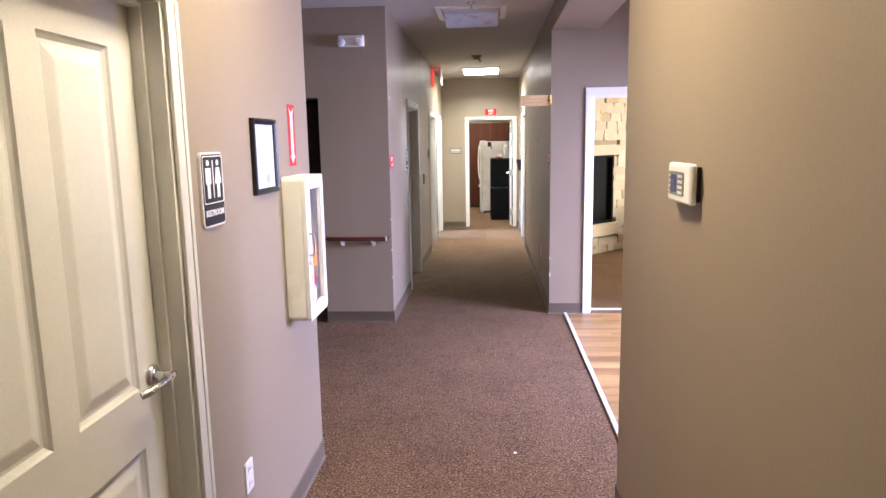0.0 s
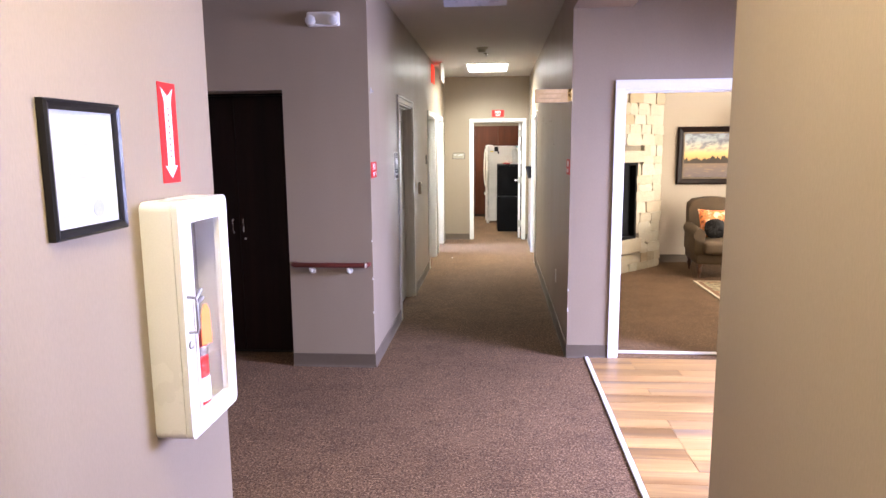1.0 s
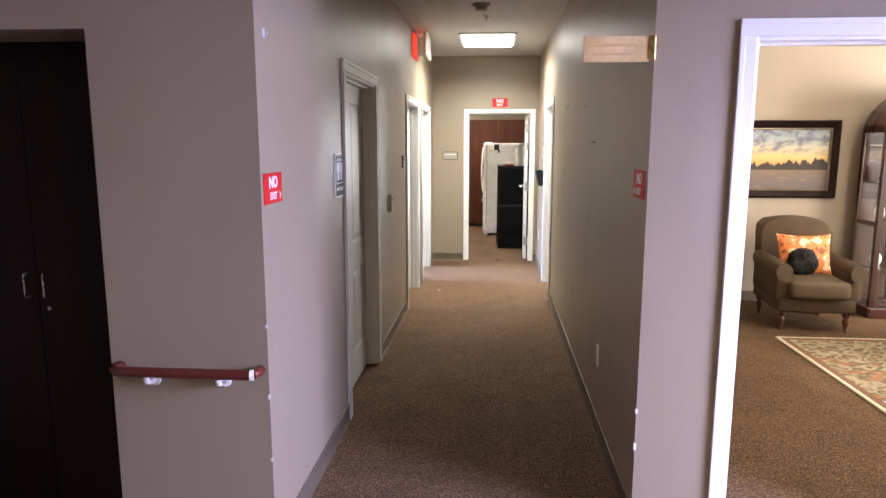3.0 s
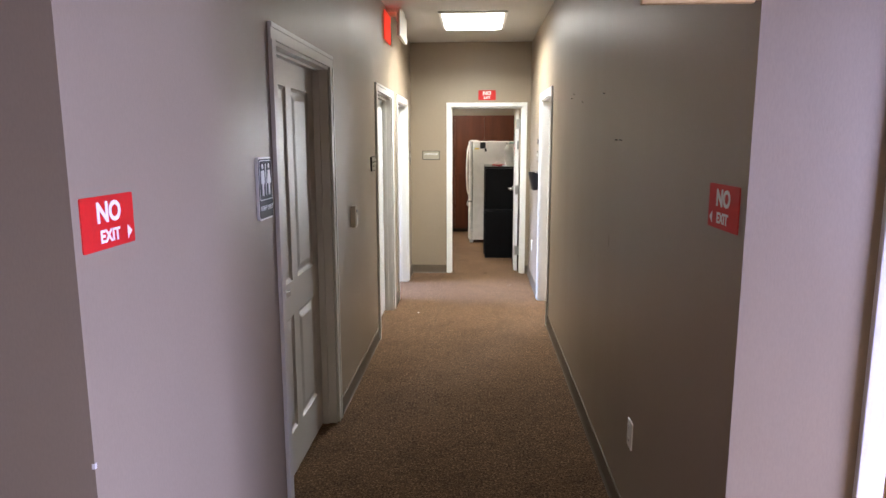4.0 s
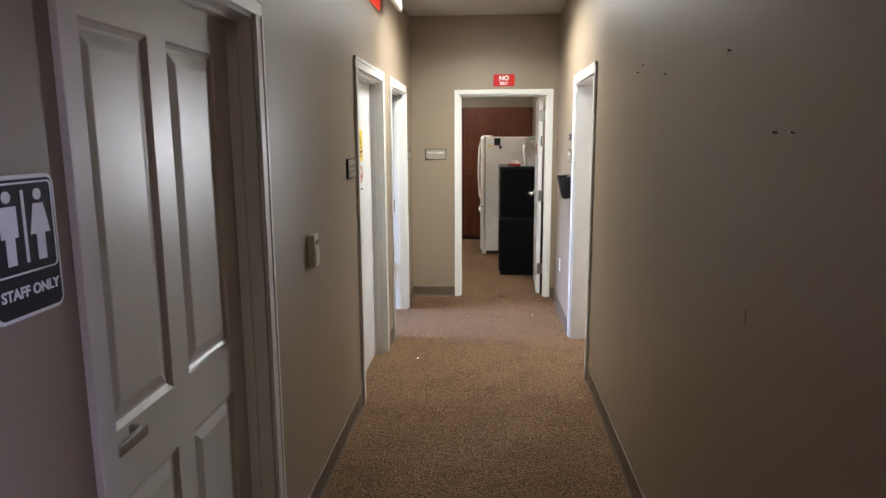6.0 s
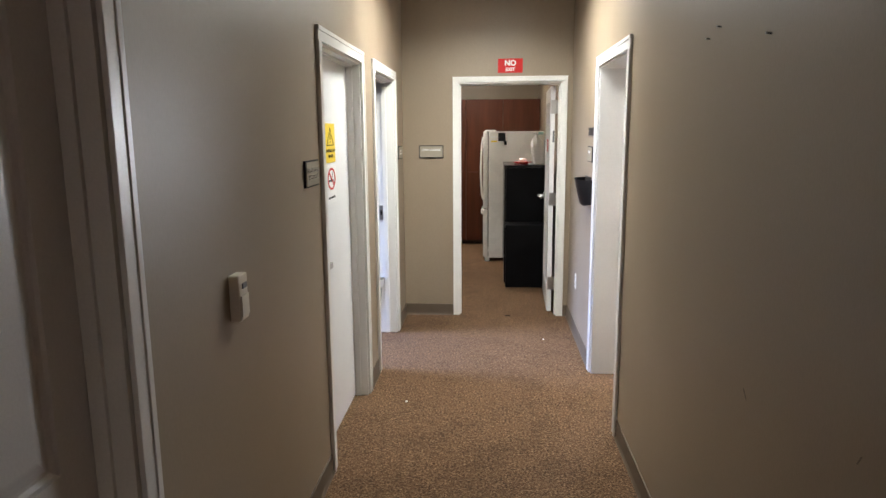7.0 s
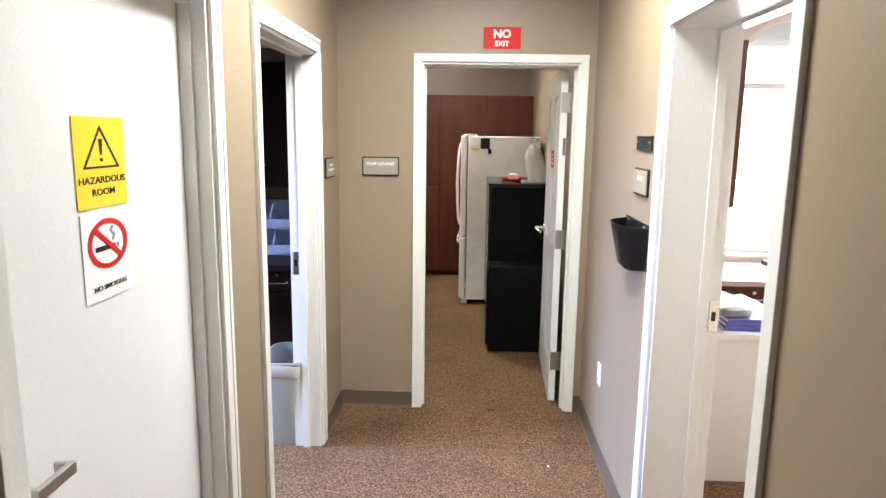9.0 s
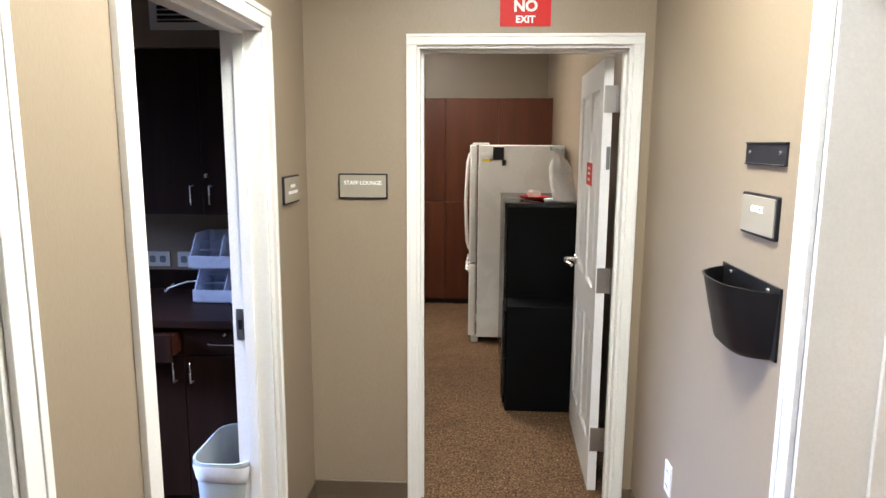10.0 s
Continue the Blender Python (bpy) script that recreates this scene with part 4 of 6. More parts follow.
# extinguisher cabinet and the extinguisher in it
CW, CH, CD = 0.300, 0.63, 0.100
t = thing("extinguisher_cabinet", on_left(2.882, 0.856), "white metal extinguisher cabinet with glazed door", "cabinet")
part("body", frame_plate(rounded(CW, CH, 0.022, 5, 0, CH / 2), rounded(CW - 0.03, CH - 0.03, 0.012, 5, 0, CH / 2), -0.082, -0.0005), ENAMEL, t)
part("back", B((-CW / 2 + 0.012, -0.006, 0.012, CW / 2 - 0.012, -0.001, CH - 0.012)), CABINETSHADE, t, "white back with the inside shade painted in grey")
door = part("door", frame_plate(rounded(CW, CH, 0.022, 5, 0, CH / 2), rounded(CW - 0.125, CH - 0.115, 0.004, 5, 0, CH / 2), -CD, -0.084), ENAMEL, t, "white glazed cabinet door")
part("trim", frame_plate(rounded(CW - 0.10, CH - 0.09, 0.006, 5, 0, CH / 2), rounded(CW - 0.125, CH - 0.115, 0.004, 5, 0, CH / 2), -CD - 0.003, -CD), WHITEPLASTIC, door)
pane = part("pane", B((-CW / 2 + 0.06, -CD + 0.006, 0.055, CW / 2 - 0.06, -CD + 0.008, CH - 0.055)), GLASS, door)
pane.visible_shadow = False
part("pull", tube([(-0.128, -CD, 0.29), (-0.128, -CD - 0.022, 0.292), (-0.128, -CD - 0.024, 0.31), (-0.128, -CD - 0.024, 0.365), (-0.128, -CD - 0.022, 0.383), (-0.128, -CD, 0.385)], 0.0045, 8), STEEL, door, "grey metal pull")
part("lock", lathe([(0.011, 0.0), (0.011, 0.006), (0.006, 0.008)], 14, "y"), STEEL, door).matrix_local = pose(-0.128, -CD, 0.258)
t = thing("fire_extinguisher", on_left(2.865, 0.872, -0.828) @ Matrix.Diagonal((0.9, 0.9, 0.84, 1)), "red fire extinguisher with an orange tag", "fire extinguisher")
part("tank", lathe([(0.045, 0.0), (0.047, 0.01), (0.047, 0.25), (0.040, 0.285), (0.02, 0.305), (0.018, 0.32)], 28), TANKRED, t, "glossy red tank", True)
part("label_band", lathe([(0.0478, 0.06), (0.0482, 0.061), (0.0482, 0.14), (0.0478, 0.141)], 28), PAPER, t, "white paper label")
part("label_band", lathe([(0.0478, 0.215), (0.0482, 0.216), (0.0482, 0.245), (0.0478, 0.246)], 28), CHROME, t, "silver band")
part("valve", C(((0, 0, 0.315), (0, 0, 0.36), 0.018, 0.014), n=14), STEEL, t)
part("carry_handle", tube([(0.0, 0, 0.352), (0.03, 0, 0.365), (0.09, 0, 0.385)], 0.008, 8), STEEL, t)
part("squeeze_lever", tube([(0.0, 0, 0.362), (0.03, 0, 0.385), (0.085, 0, 0.415)], 0.007, 8), STEEL, t)
part("gauge", lathe([(0.017, 0.0), (0.017, 0.012), (0.012, 0.014)], 16, "y"), BLUE, t).matrix_local = pose(-0.018, -0.012, 0.35)
part("hose", tube([(-0.015, 0.0, 0.345), (-0.055, -0.005, 0.33), (-0.06, -0.01, 0.2), (-0.055, -0.012, 0.08)], 0.008, 8), BLACK, t)
bm = outline([(-0.036, 0.255), (0.036, 0.245), (0.03, 0.36), (0.012, 0.385), (-0.012, 0.387), (-0.03, 0.365)], -0.0515, -0.0505)
part("tag", bm, ORANGE, t, "orange inspection tag")

# alarm keypad
t = thing("alarm_keypad", on_right(1.885, 1.496) @ Matrix.Diagonal((1.22, 1, 0.84, 1)), "white alarm keypad with a small display", "keypad")
bm = B((-0.088, -0.034, -0.066, 0.088, -0.012, 0.066), bev=0.010, seg=3)
part("cover", bm, WHITEPLASTIC, t)
part("wall_plate", B((-0.074, -0.014, -0.056, 0.080, 0.0, 0.056), bev=0.002), BLACK, t, "black wall plate")
panel = part("button_panel", outline(rounded(0.118, 0.078, 0.006, 3, -0.012, -0.002), -0.0358, -0.033), GREYPANEL, t)
part("display", B((-0.052, -0.0368, -0.032, -0.008, -0.0355, 0.026), bev=0.001), SCREEN, panel, "blue-grey display")
for i in range(4):
    part("key", B((0.004, -0.0372, 0.018 - 0.018 * i, 0.038, -0.0356, 0.028 - 0.018 * i), bev=0.001), WHITEPLASTIC, panel)
    part("key", B((-0.066, -0.0372, 0.018 - 0.018 * i, -0.058, -0.0356, 0.026 - 0.018 * i), bev=0.001), WHITEPLASTIC, panel)

# emergency light over the closet wall
t = thing("emergency_light", pose(-1.17, 5.80, 2.437), "white twin-head emergency light on the wall", "emergency light")
part("housing", B((-0.112, -0.055, 0.0, 0.112, 0.0, 0.095), bev=0.014, seg=3), WHITEPLASTIC, t)
for x in (-0.078, 0.078):
    lamp = part("lamp_head", lathe([(0.027, 0.05), (0.034, 0.062), (0.034, 0.085), (0.028, 0.09)], 20, "y"), WHITEPLASTIC, t, "", True)
    lamp.matrix_local = pose(x, 0, 0.032)
    part("lens", lathe([(0.026, 0.088), (0.024, 0.094), (0.01, 0.097)], 20, "y"), OFFLAMP, lamp)

# handrail
t = thing("handrail", pose(-1.175, 5.80, 0.78), "red-stained wooden handrail on white brackets", "handrail")
rail = tube([(-0.275, -0.004, 0.0), (-0.272, -0.05, 0.0), (-0.255, -0.066, 0.0), (0.0, -0.068, 0.0), (0.255, -0.068, 0.0)], 0.021, 16)
bmesh.ops.scale(rail, vec=(1, 1, 0.9), verts=list(rail.verts))
part("rail", rail, RAILWOOD, t, "", True)
part("end_cap", C(((0.255, -0.068, 0), (0.268, -0.066, 0), 0.022, 0.019), n=16), CREAMPLASTIC, t)
part("end_return", tube([(0.262, -0.066, 0), (0.27, -0.05, 0), (0.273, -0.004, 0.0)], 0.018, 12), RAILWOOD, t)
for x in (-0.145, 0.13):
    b = part("bracket", tube([(x, -0.002, -0.05), (x, -0.03, -0.05), (x, -0.058, -0.04), (x, -0.066, -0.018)], 0.011, 10), WHITEPLASTIC, t, "white bracket")
    part("flange", lathe([(0.024, 0.0), (0.023, 0.006), (0.014, 0.009)], 16, "y"), WHITEPLASTIC, b).matrix_local = pose(x, 0, -0.05)

# chipped paint at the wall corners
CHIP = surface("bare_plaster", (0.72, 0.70, 0.66), (0.76, 0.74, 0.70), 0.8, 8, 120, 0.2)
for x, y, z, h in ((-0.875, 5.80, 0.66, 0.02), (-0.875, 5.80, 0.94, 0.012), (-0.875, 5.80, 0.41, 0.014), (0.56, 6.11, 0.52, 0.02), (0.56, 6.11, 0.36, 0.03)):
    chip = part("paint_chip", B((x - 0.004 if x > 0 else x - 0.006, y - 0.0012, z, x + 0.006 if x > 0 else x + 0.0012, y + 0.006, z + h)), CHIP)
    tagged(chip, "small white paint chip on the wall corner", "paint chip", "paint chips")

# closet doors in pairs
def closet_pair(x1):
    for k, side in ((0, 1), (1, -1)):
        x0 = x1 - 0.4125 * (k + 1)
        t = thing("closet_door", pose(x0, 6.085, 0.03), "dark espresso closet door with a slim nickel pull", "closet door", "closet doors")
        part("leaf", B((0.0015, 0, 0, 0.411, 0.02, 1.975), bev=0.0015), ESPRESSO, t)
        hx = 0.042 if side == 1 else 0.3705
        h = part("pull", tube([(hx, 0, 0.945), (hx, -0.026, 0.945), (hx, -0.028, 0.949), (hx, -0.028, 1.040), (hx, -0.026, 1.044), (hx, 0, 1.044)], 0.0045, 8), CHROME, t, "slim nickel pull")
        if side == 1:
            part("lock", lathe([(0.009, 0.0), (0.009, 0.003), (0.004, 0.004)], 14, "y"), STEEL, t).matrix_local = pose(hx, 0, 0.892)


for x in (-1.553, -2.378):
    closet_pair(x)
structure("closet_filler", B((-1.552, 6.085, 0.03, -1.49, 6.105, 2.006)), ESPRESSO, "dark closet side filler", "trim")
structure("closet_kick", B((-3.2, 6.12, 0.0, -1.49, 6.14, 0.05)), RUBBER, "dark recessed closet kick board", "trim")
structure("closet_head", B((-3.2, 6.085, 2.008, -1.49, 6.11, HEAD)), ESPRESSO, "dark closet head rail", "trim")

# wooden blade sign on a brass bracket
t = thing("blade_sign", pose(0.42, 6.10, 1.972), "pale pine board sign with two faint lines", "sign")
part("board", B((-0.128, -0.009, -0.047, 0.118, 0.009, 0.047), bev=0.002), PINE, t)
for z, a, b in ((0.014, -0.105, 0.09), (-0.018, -0.10, 0.06)):
    part("print_bar", B((a, -0.0100, z - 0.0045, b, -0.0088, z + 0.0045)), wood_material("engraved_pine", (0.46, 0.30, 0.12), (0.60, 0.42, 0.20), "x", 0.5), t)
part("bracket", B((0.112, -0.013, -0.040, 0.140, 0.013, 0.048), bev=0.003), BRASS, t, "brass end bracket")

# nails and scuffs left on the right wall
for y, z in ((9.07, 1.90), (8.97, 1.922), (8.60, 1.851), (7.925, 1.855), (7.588, 1.627), (7.498, 1.626)):
    n = thing("nail", on_right(y, z), "small dark nail stuck in the wall", "nail", "nails")
    part("shank", C(((0, 0.004, 0), (0, -0.012, 0.002), 0.002), n=8), RUBBER, n)
    part("nail_head", C(((0, -0.011, 0.002), (0, -0.0135, 0.002), 0.0036), n=10), STEEL, n)

# scuffs on the right wall, a plastic hook on the left wall
SCUFF = surface("dark_scuff", (0.14, 0.112, 0.080), (0.19, 0.15, 0.11), 0.6, 25, 160, 0.1)
for y, z, w, h, turn in ((7.69, 1.154, 0.009, 0.055, 4), (8.59, 0.925, 0.006, 0.035, -50), (8.05, 1.02, 0.004, 0.028, 30)):
    bm = outline([(-w / 2, -h / 2), (w * 0.3, -h / 2.3), (w / 2, h * 0.1), (w * 0.2, h / 2), (-w * 0.4, h * 0.3)], -0.0006, 0.0)
    sc = part("scuff_mark", bm, SCUFF)
    sc.matrix_world = on_right(y, z) @ Matrix.Rotation(radians(turn), 4, "Y")
    tagged(sc, "thin dark scuff on the taupe wall", "scuff mark", "wall scuffs")
t = thing("wall_hook", on_left(5.888, 2.012), "small clear plastic hook on the taupe wall", "hook")
part("base", outline(rounded(0.018, 0.034, 0.006, 4), -0.004, 0.0, 0.001), CLEARISH, t)
part("prong", tube([(0, -0.003, -0.004), (0, -0.012, -0.010), (0, -0.016, -0.006), (0, -0.017, 0.002)], 0.0025, 8), CLEARISH, t)

# door signs of the soiled linen room
t = thing("hazard_sign", pose(-0.875 - 0.080, 10.28, 1.566, 0, 0, 90) @ Matrix.Diagonal((1.34, 1, 0.89, 1)), "yellow hazardous room warning sign", "sign")
part("plate", outline(rounded(0.152, 0.225, 0.003, 2), -0.003, 0.0), YELLOW, t)
part("triangle", frame_plate([(0.0, 0.092), (-0.056, -0.015), (0.056, -0.015)], [(0.0, 0.080), (-0.047, -0.0095), (0.047, -0.0095)], -0.0038, -0.003), SIGNBLACK, t)
part("mark", outline([(-0.006, 0.058), (0.006, 0.058), (0.003, 0.018), (-0.003, 0.018)], -0.0038, -0.003), SIGNBLACK, t)
part("mark_dot", outline(circle(0.005, 14, 0, 0.006), -0.0038, -0.003), SIGNBLACK, t)
lettering("word", "HAZARDOUS", 0.0235, SIGNBLACK, t, 0, -0.0034, -0.045, bold=0.0004)
lettering("word", "ROOM", 0.0235, SIGNBLACK, t, 0, -0.0034, -0.075, bold=0.0004)
t = thing("no_smoking_sign", pose(-0.875 - 0.080, 10.283, 1.355, 0, 0, 90) @ Matrix.Diagonal((1.34, 1, 0.93, 1)), "white no smoking sign with a red ring", "sign")
part("plate", outline(rounded(0.152, 0.215, 0.003, 2), -0.003, 0.0), SIGNWHITE, t)
part("ring", frame_plate(circle(0.062, 32, 0, 0.028), circle(0.050, 32, 0, 0.028), -0.0042, -0.003), RED, t)
part("cigarette", B((-0.04, -0.0036, 0.012, 0.022, -0.003, 0.024)), SIGNBLACK, t)
part("cigarette_tip", B((0.026, -0.0036, 0.012, 0.034, -0.003, 0.024)), GREYINK, t)
part("smoke", outline([(0.012, 0.032), (0.018, 0.032), (0.024, 0.048), (0.014, 0.058), (0.02, 0.068), (0.014, 0.070), (0.006, 0.058), (0.016, 0.046)], -0.0036, -0.003), GREYINK, t)
bm = B((-0.055, -0.0046, -0.006, 0.055, -0.003, 0.006))
bmesh.ops.transform(bm, matrix=pose(0, 0, 0.028) @ Matrix.Rotation(radians(45), 4, "Y"), verts=list(bm.verts))
part("bar", bm, RED, t)
lettering("word", "NO SMOKING", 0.0165, SIGNBLACK, t, 0, -0.0034, -0.078, bold=0.0003)

# ---- entrance hall ----
structure("floor_strip", B((0.695, 2.78, 0.0, 0.725, 6.11, 0.012), bev=0.004), STRIP, "silver metal strip between carpet and planks", "floor strip")
t = thing("notice_board", pose(1.99, 6.11, 1.218), "white dry-erase board with a red header", "notice board")
part("frame", frame_plate(rounded(0.275, 0.222, 0.004, 2), rounded(0.262, 0.209, 0.002, 2), -0.009, 0.0), RED, t)
part("panel", B((-0.131, -0.006, -0.1045, 0.131, -0.001, 0.1045)), SIGNWHITE, t)
head = part("header", B((-0.131, -0.0068, 0.080, 0.131, -0.0058, 0.1045)), RED, t)
part("print_bar", B((-0.085, -0.0074, 0.088, 0.085, -0.0066, 0.096)), SIGNWHITE, head)
# entrance console whose dark edge stands by the wall
t = thing("console_table", pose(2.82, 5.91, 0), "dark wooden console table against the wall", "table")
part("top", B((-0.56, -0.17, 0.775, 0.56, 0.18, 0.81), bev=0.012), ESPRESSO, t)
for x in (-0.53, 0.53):
    for y in (-0.14, 0.15):
        part("leg", B((x - 0.025, y - 0.025, 0.0, x + 0.025, y + 0.025, 0.775), bev=0.004), ESPRESSO, t)
part("apron", B((-0.505, -0.15, 0.69, 0.505, -0.13, 0.775), bev=0.002), ESPRESSO, t)
part("shelf", B((-0.505, -0.14, 0.12, 0.505, 0.15, 0.145), bev=0.003), ESPRESSO, t)
# glazed entrance
t = thing("window_1", pose(3.6, 4.3, 0, 0, 0, -90), "wide glazed entrance with slim white mullions", "window", kind="structure")
for x in (-1.1, -0.02, 1.06):
    part("mullion", B((x, 0.03, 0, x + 0.04, 0.09, 2.45), bev=0.003), WHITEPLASTIC, t)
part("transom", B((-1.06, 0.032, 2.1, 1.06, 0.088, 2.14), bev=0.003), WHITEPLASTIC, t)
for xa, xb in ((-1.06, -0.02), (0.02, 1.06)):
    p = part("pane", B((xa, 0.055, 0.0, xb, 0.061, 2.1)), GLASS, t)
    p.visible_shadow = False

# ---- carpet lint ----
for x, y, r in ((0.128, 3.253, 0.009), (-0.624, 10.634, 0.008), (0.30, 11.9, 0.006)):
    bm = lathe([(r * 0.5, 0.0), (r, r * 0.3), (r * 0.7, r * 0.7), (r * 0.2, r * 0.8)], 7)
    l = part("lint", bm, PAPER)
    l.matrix_world = pose(x, y, 0.0, 0, 0, 30)
    tagged(l, "tiny white scrap of paper on the carpet", "paper scrap", "carpet scraps")
l = part("twig", tube([(-0.02, 0, 0.004), (0.0, 0.002, 0.005), (0.022, -0.002, 0.004)], 0.004, 6), RUBBER)
l.matrix_world = pose(0.033, 12.56, 0.0, 0, 0, 8)
tagged(l, "small dark scrap on the lounge threshold", "debris")

# ---- living room ----
t = thing("window_2", pose(7.0, 7.5, 0.55, 0, 0, -90), "wide living room window", "window", kind="structure")
for x in (-1.1, -0.02, 1.06):
    part("mullion", B((x, 0.03, 0, x + 0.04, 0.09, 1.85), bev=0.003), WHITEPLASTIC, t)
for xa, xb in ((-1.06, -0.02), (0.02, 1.06)):
    p = part("pane", B((xa, 0.055, 0.0, xb, 0.061, 1.85)), GLASS, t)
    p.visible_shadow = False

# sunset picture
t = thing("landscape_painting", pose(2.927, 10.42, 1.462), "sunset lake painting in a dark moulded frame", "painting")
W, HH = 0.937, 0.772
prof = [(0.0, 0.0), (0.0, 0.035), (0.02, 0.045), (0.06, 0.03), (0.075, 0.022), (0.075, 0.006)]
bm = bmesh.new()
rows = [[bm.verts.new((sx * (W / 2 - d), -h, sz * (HH / 2 - d))) for sx, sz in ((-1, -1), (1, -1), (1, 1), (-1, 1))] for d, h in prof]
for a, b in zip(rows, rows[1:]):
    for i in range(4):
        j = (i + 1) % 4
        bm.faces.new((a[i], a[j], b[j], b[i]))
part("frame", bm, WENGE, t)
prof = [(0.074, 0.006), (0.074, 0.024), (0.084, 0.026), (0.094, 0.018), (0.094, 0.006)]
bm = bmesh.new()
rows = [[bm.verts.new((sx * (W / 2 - d), -h, sz * (HH / 2 - d))) for sx, sz in ((-1, -1), (1, -1), (1, 1), (-1, 1))] for d, h in prof]
for a, b in zip(rows, rows[1:]):
    for i in range(4):
        j = (i + 1) % 4
        bm.faces.new((a[i], a[j], b[j], b[i]))
part("inner_frame", bm, surface("aged_bronze_edge", (0.20, 0.155, 0.105), (0.26, 0.20, 0.14), 0.35, 10, 120, 0.05, 0.5), t, "dull bronze inner edge")
part("canvas", B((-W / 2 + 0.092, -0.010, -HH / 2 + 0.092, W / 2 - 0.092, -0.004, HH / 2 - 0.092)), PAINTING, t, "painted sunset sky over dark trees and water")


def soft_block(w, d, h, bulge, bev, seg=4, cuts=6):
    """A cushion-like block: rounded, with domed top and front."""
    bm = B((-w / 2, -d / 2, 0, w / 2, d / 2, h), bev=bev, seg=seg)
    bmesh.ops.subdivide_edges(bm, edges=[e for e in bm.edges if e.calc_length() > min(w, d) * 0.45], cuts=cuts, use_grid_fill=True)
    for v in bm.verts:
        u, s = 2 * v.co.x / w, 2 * v.co.y / d
        v.co.z += bulge * max(0, 1 - u * u) * max(0, 1 - s * s) * (v.co.z / h)
        v.co.y *= 1 + 0.04 * max(0, 1 - u * u)
    return bm


# armchair
t = thing("armchair", pose(2.785, 9.59, 0, 0, 0, -4.6) @ Matrix.Diagonal((0.88, 1, 1, 1)), "olive-brown upholstered armchair with turned wooden legs", "armchair")
part("base", B((-0.36, -0.36, 0.17, 0.36, 0.36, 0.31), bev=0.025, seg=3), OLIVE, t, "", True)
bm = soft_block(0.56, 0.68, 0.15, 0.035, 0.04)
bmesh.ops.translate(bm, vec=(0, -0.08, 0.30), verts=list(bm.verts))
part("seat_cushion", bm, OLIVE, t, "", True)
n = 14
bm = outline([(-0.33, 0.30)] + [(-0.35 + 0.02 * (i == 0), 0.30 + 0.5 * i / 4) for i in range(1, 5)] + [(-0.34, 0.86), (-0.28, 0.91), (-0.12, 0.935), (0.0, 0.94), (0.12, 0.935), (0.28, 0.91), (0.34, 0.86)] + [(0.35, 0.80 - 0.5 * i / 4) for i in range(0, 4)] + [(0.33, 0.30)], 0.16, 0.36, 0.03)
for v in bm.verts:
    v.co.y += 0.16 * max(0, v.co.z - 0.3)
part("backrest", bm, OLIVE, t, "", True)
for s in (-1, 1):
    bm = B((-0.07, -0.36, 0.28, 0.07, 0.30, 0.52), bev=0.02, seg=2)
    add_cyl(bm, (0.0 + 0.015 * s, -0.40, 0.53), (0.015 * s, 0.28, 0.55), 0.076, 0.076, 24)
    bmesh.ops.translate(bm, vec=(s * 0.322, 0, 0), verts=list(bm.verts))
    arm = part("armrest", bm, OLIVE, t, "rolled upholstered arm", True)
for x in (-0.30, 0.30):
    for y in (-0.30, 0.30):
        leg = part("leg", lathe([(0.018, 0.0), (0.024, 0.012), (0.016, 0.03), (0.03, 0.07), (0.034, 0.10), (0.022, 0.125), (0.036, 0.14), (0.036, 0.175)], 18), TURNED, t, "turned walnut leg", True)
        leg.matrix_local = pose(x, y, 0)


def cushion(w, h, d, n=16):
    bm = bmesh.new()
    grid = [[], []]
    for k in (0, 1):
        for i in range(n + 1):
            row = []
            for j in range(n + 1):
                u, v = -1 + 2 * i / n, -1 + 2 * j / n
                puff = (max(0, 1 - u * u) * max(0, 1 - v * v)) ** 0.45
                pinch = 1 - 0.10 * (1 - abs(u) ** 2) * abs(v) ** 6
                pinch2 = 1 - 0.10 * (1 - abs(v) ** 2) * abs(u) ** 6
                row.append(bm.verts.new((u * w / 2 * pinch2, (-1 if k == 0 else 1) * d / 2 * puff, v * h / 2 * pinch)))
            grid[k].append(row)
        for i in range(n):
            for j in range(n):
                bm.faces.new((grid[k][i][j], grid[k][i + 1][j], grid[k][i + 1][j + 1], grid[k][i][j + 1]))
    bmesh.ops.remove_doubles(bm, verts=list(bm.verts), dist=0.0005)
    return bm


t = part("throw_pillow", cushion(0.47, 0.40, 0.16), CUSHION, None, "", True)
t.matrix_world = pose(2.775, 9.585, 0.62, -18, 0, -4)
tagged(t, "orange and cream patterned throw pillow on the armchair", "pillow")
bm = lathe([(0.02, 0.06), (0.08, 0.055), (0.115, 0.03), (0.125, 0.0), (0.115, -0.03), (0.08, -0.055), (0.02, -0.06)], 40, "y")
rng = random.Random(5)
bmesh.ops.subdivide_edges(bm, edges=list(bm.edges), cuts=2, use_grid_fill=True)
for v in bm.verts:
    v.co *= 1 + rng.uniform(-0.07, 0.09)
t = part("round_pillow", bm, FUR, None, "", True)
t.matrix_world = pose(2.705, 9.45, 0.583, -14, 0, -4)
tagged(t, "round fluffy black pillow on the armchair", "pillow")

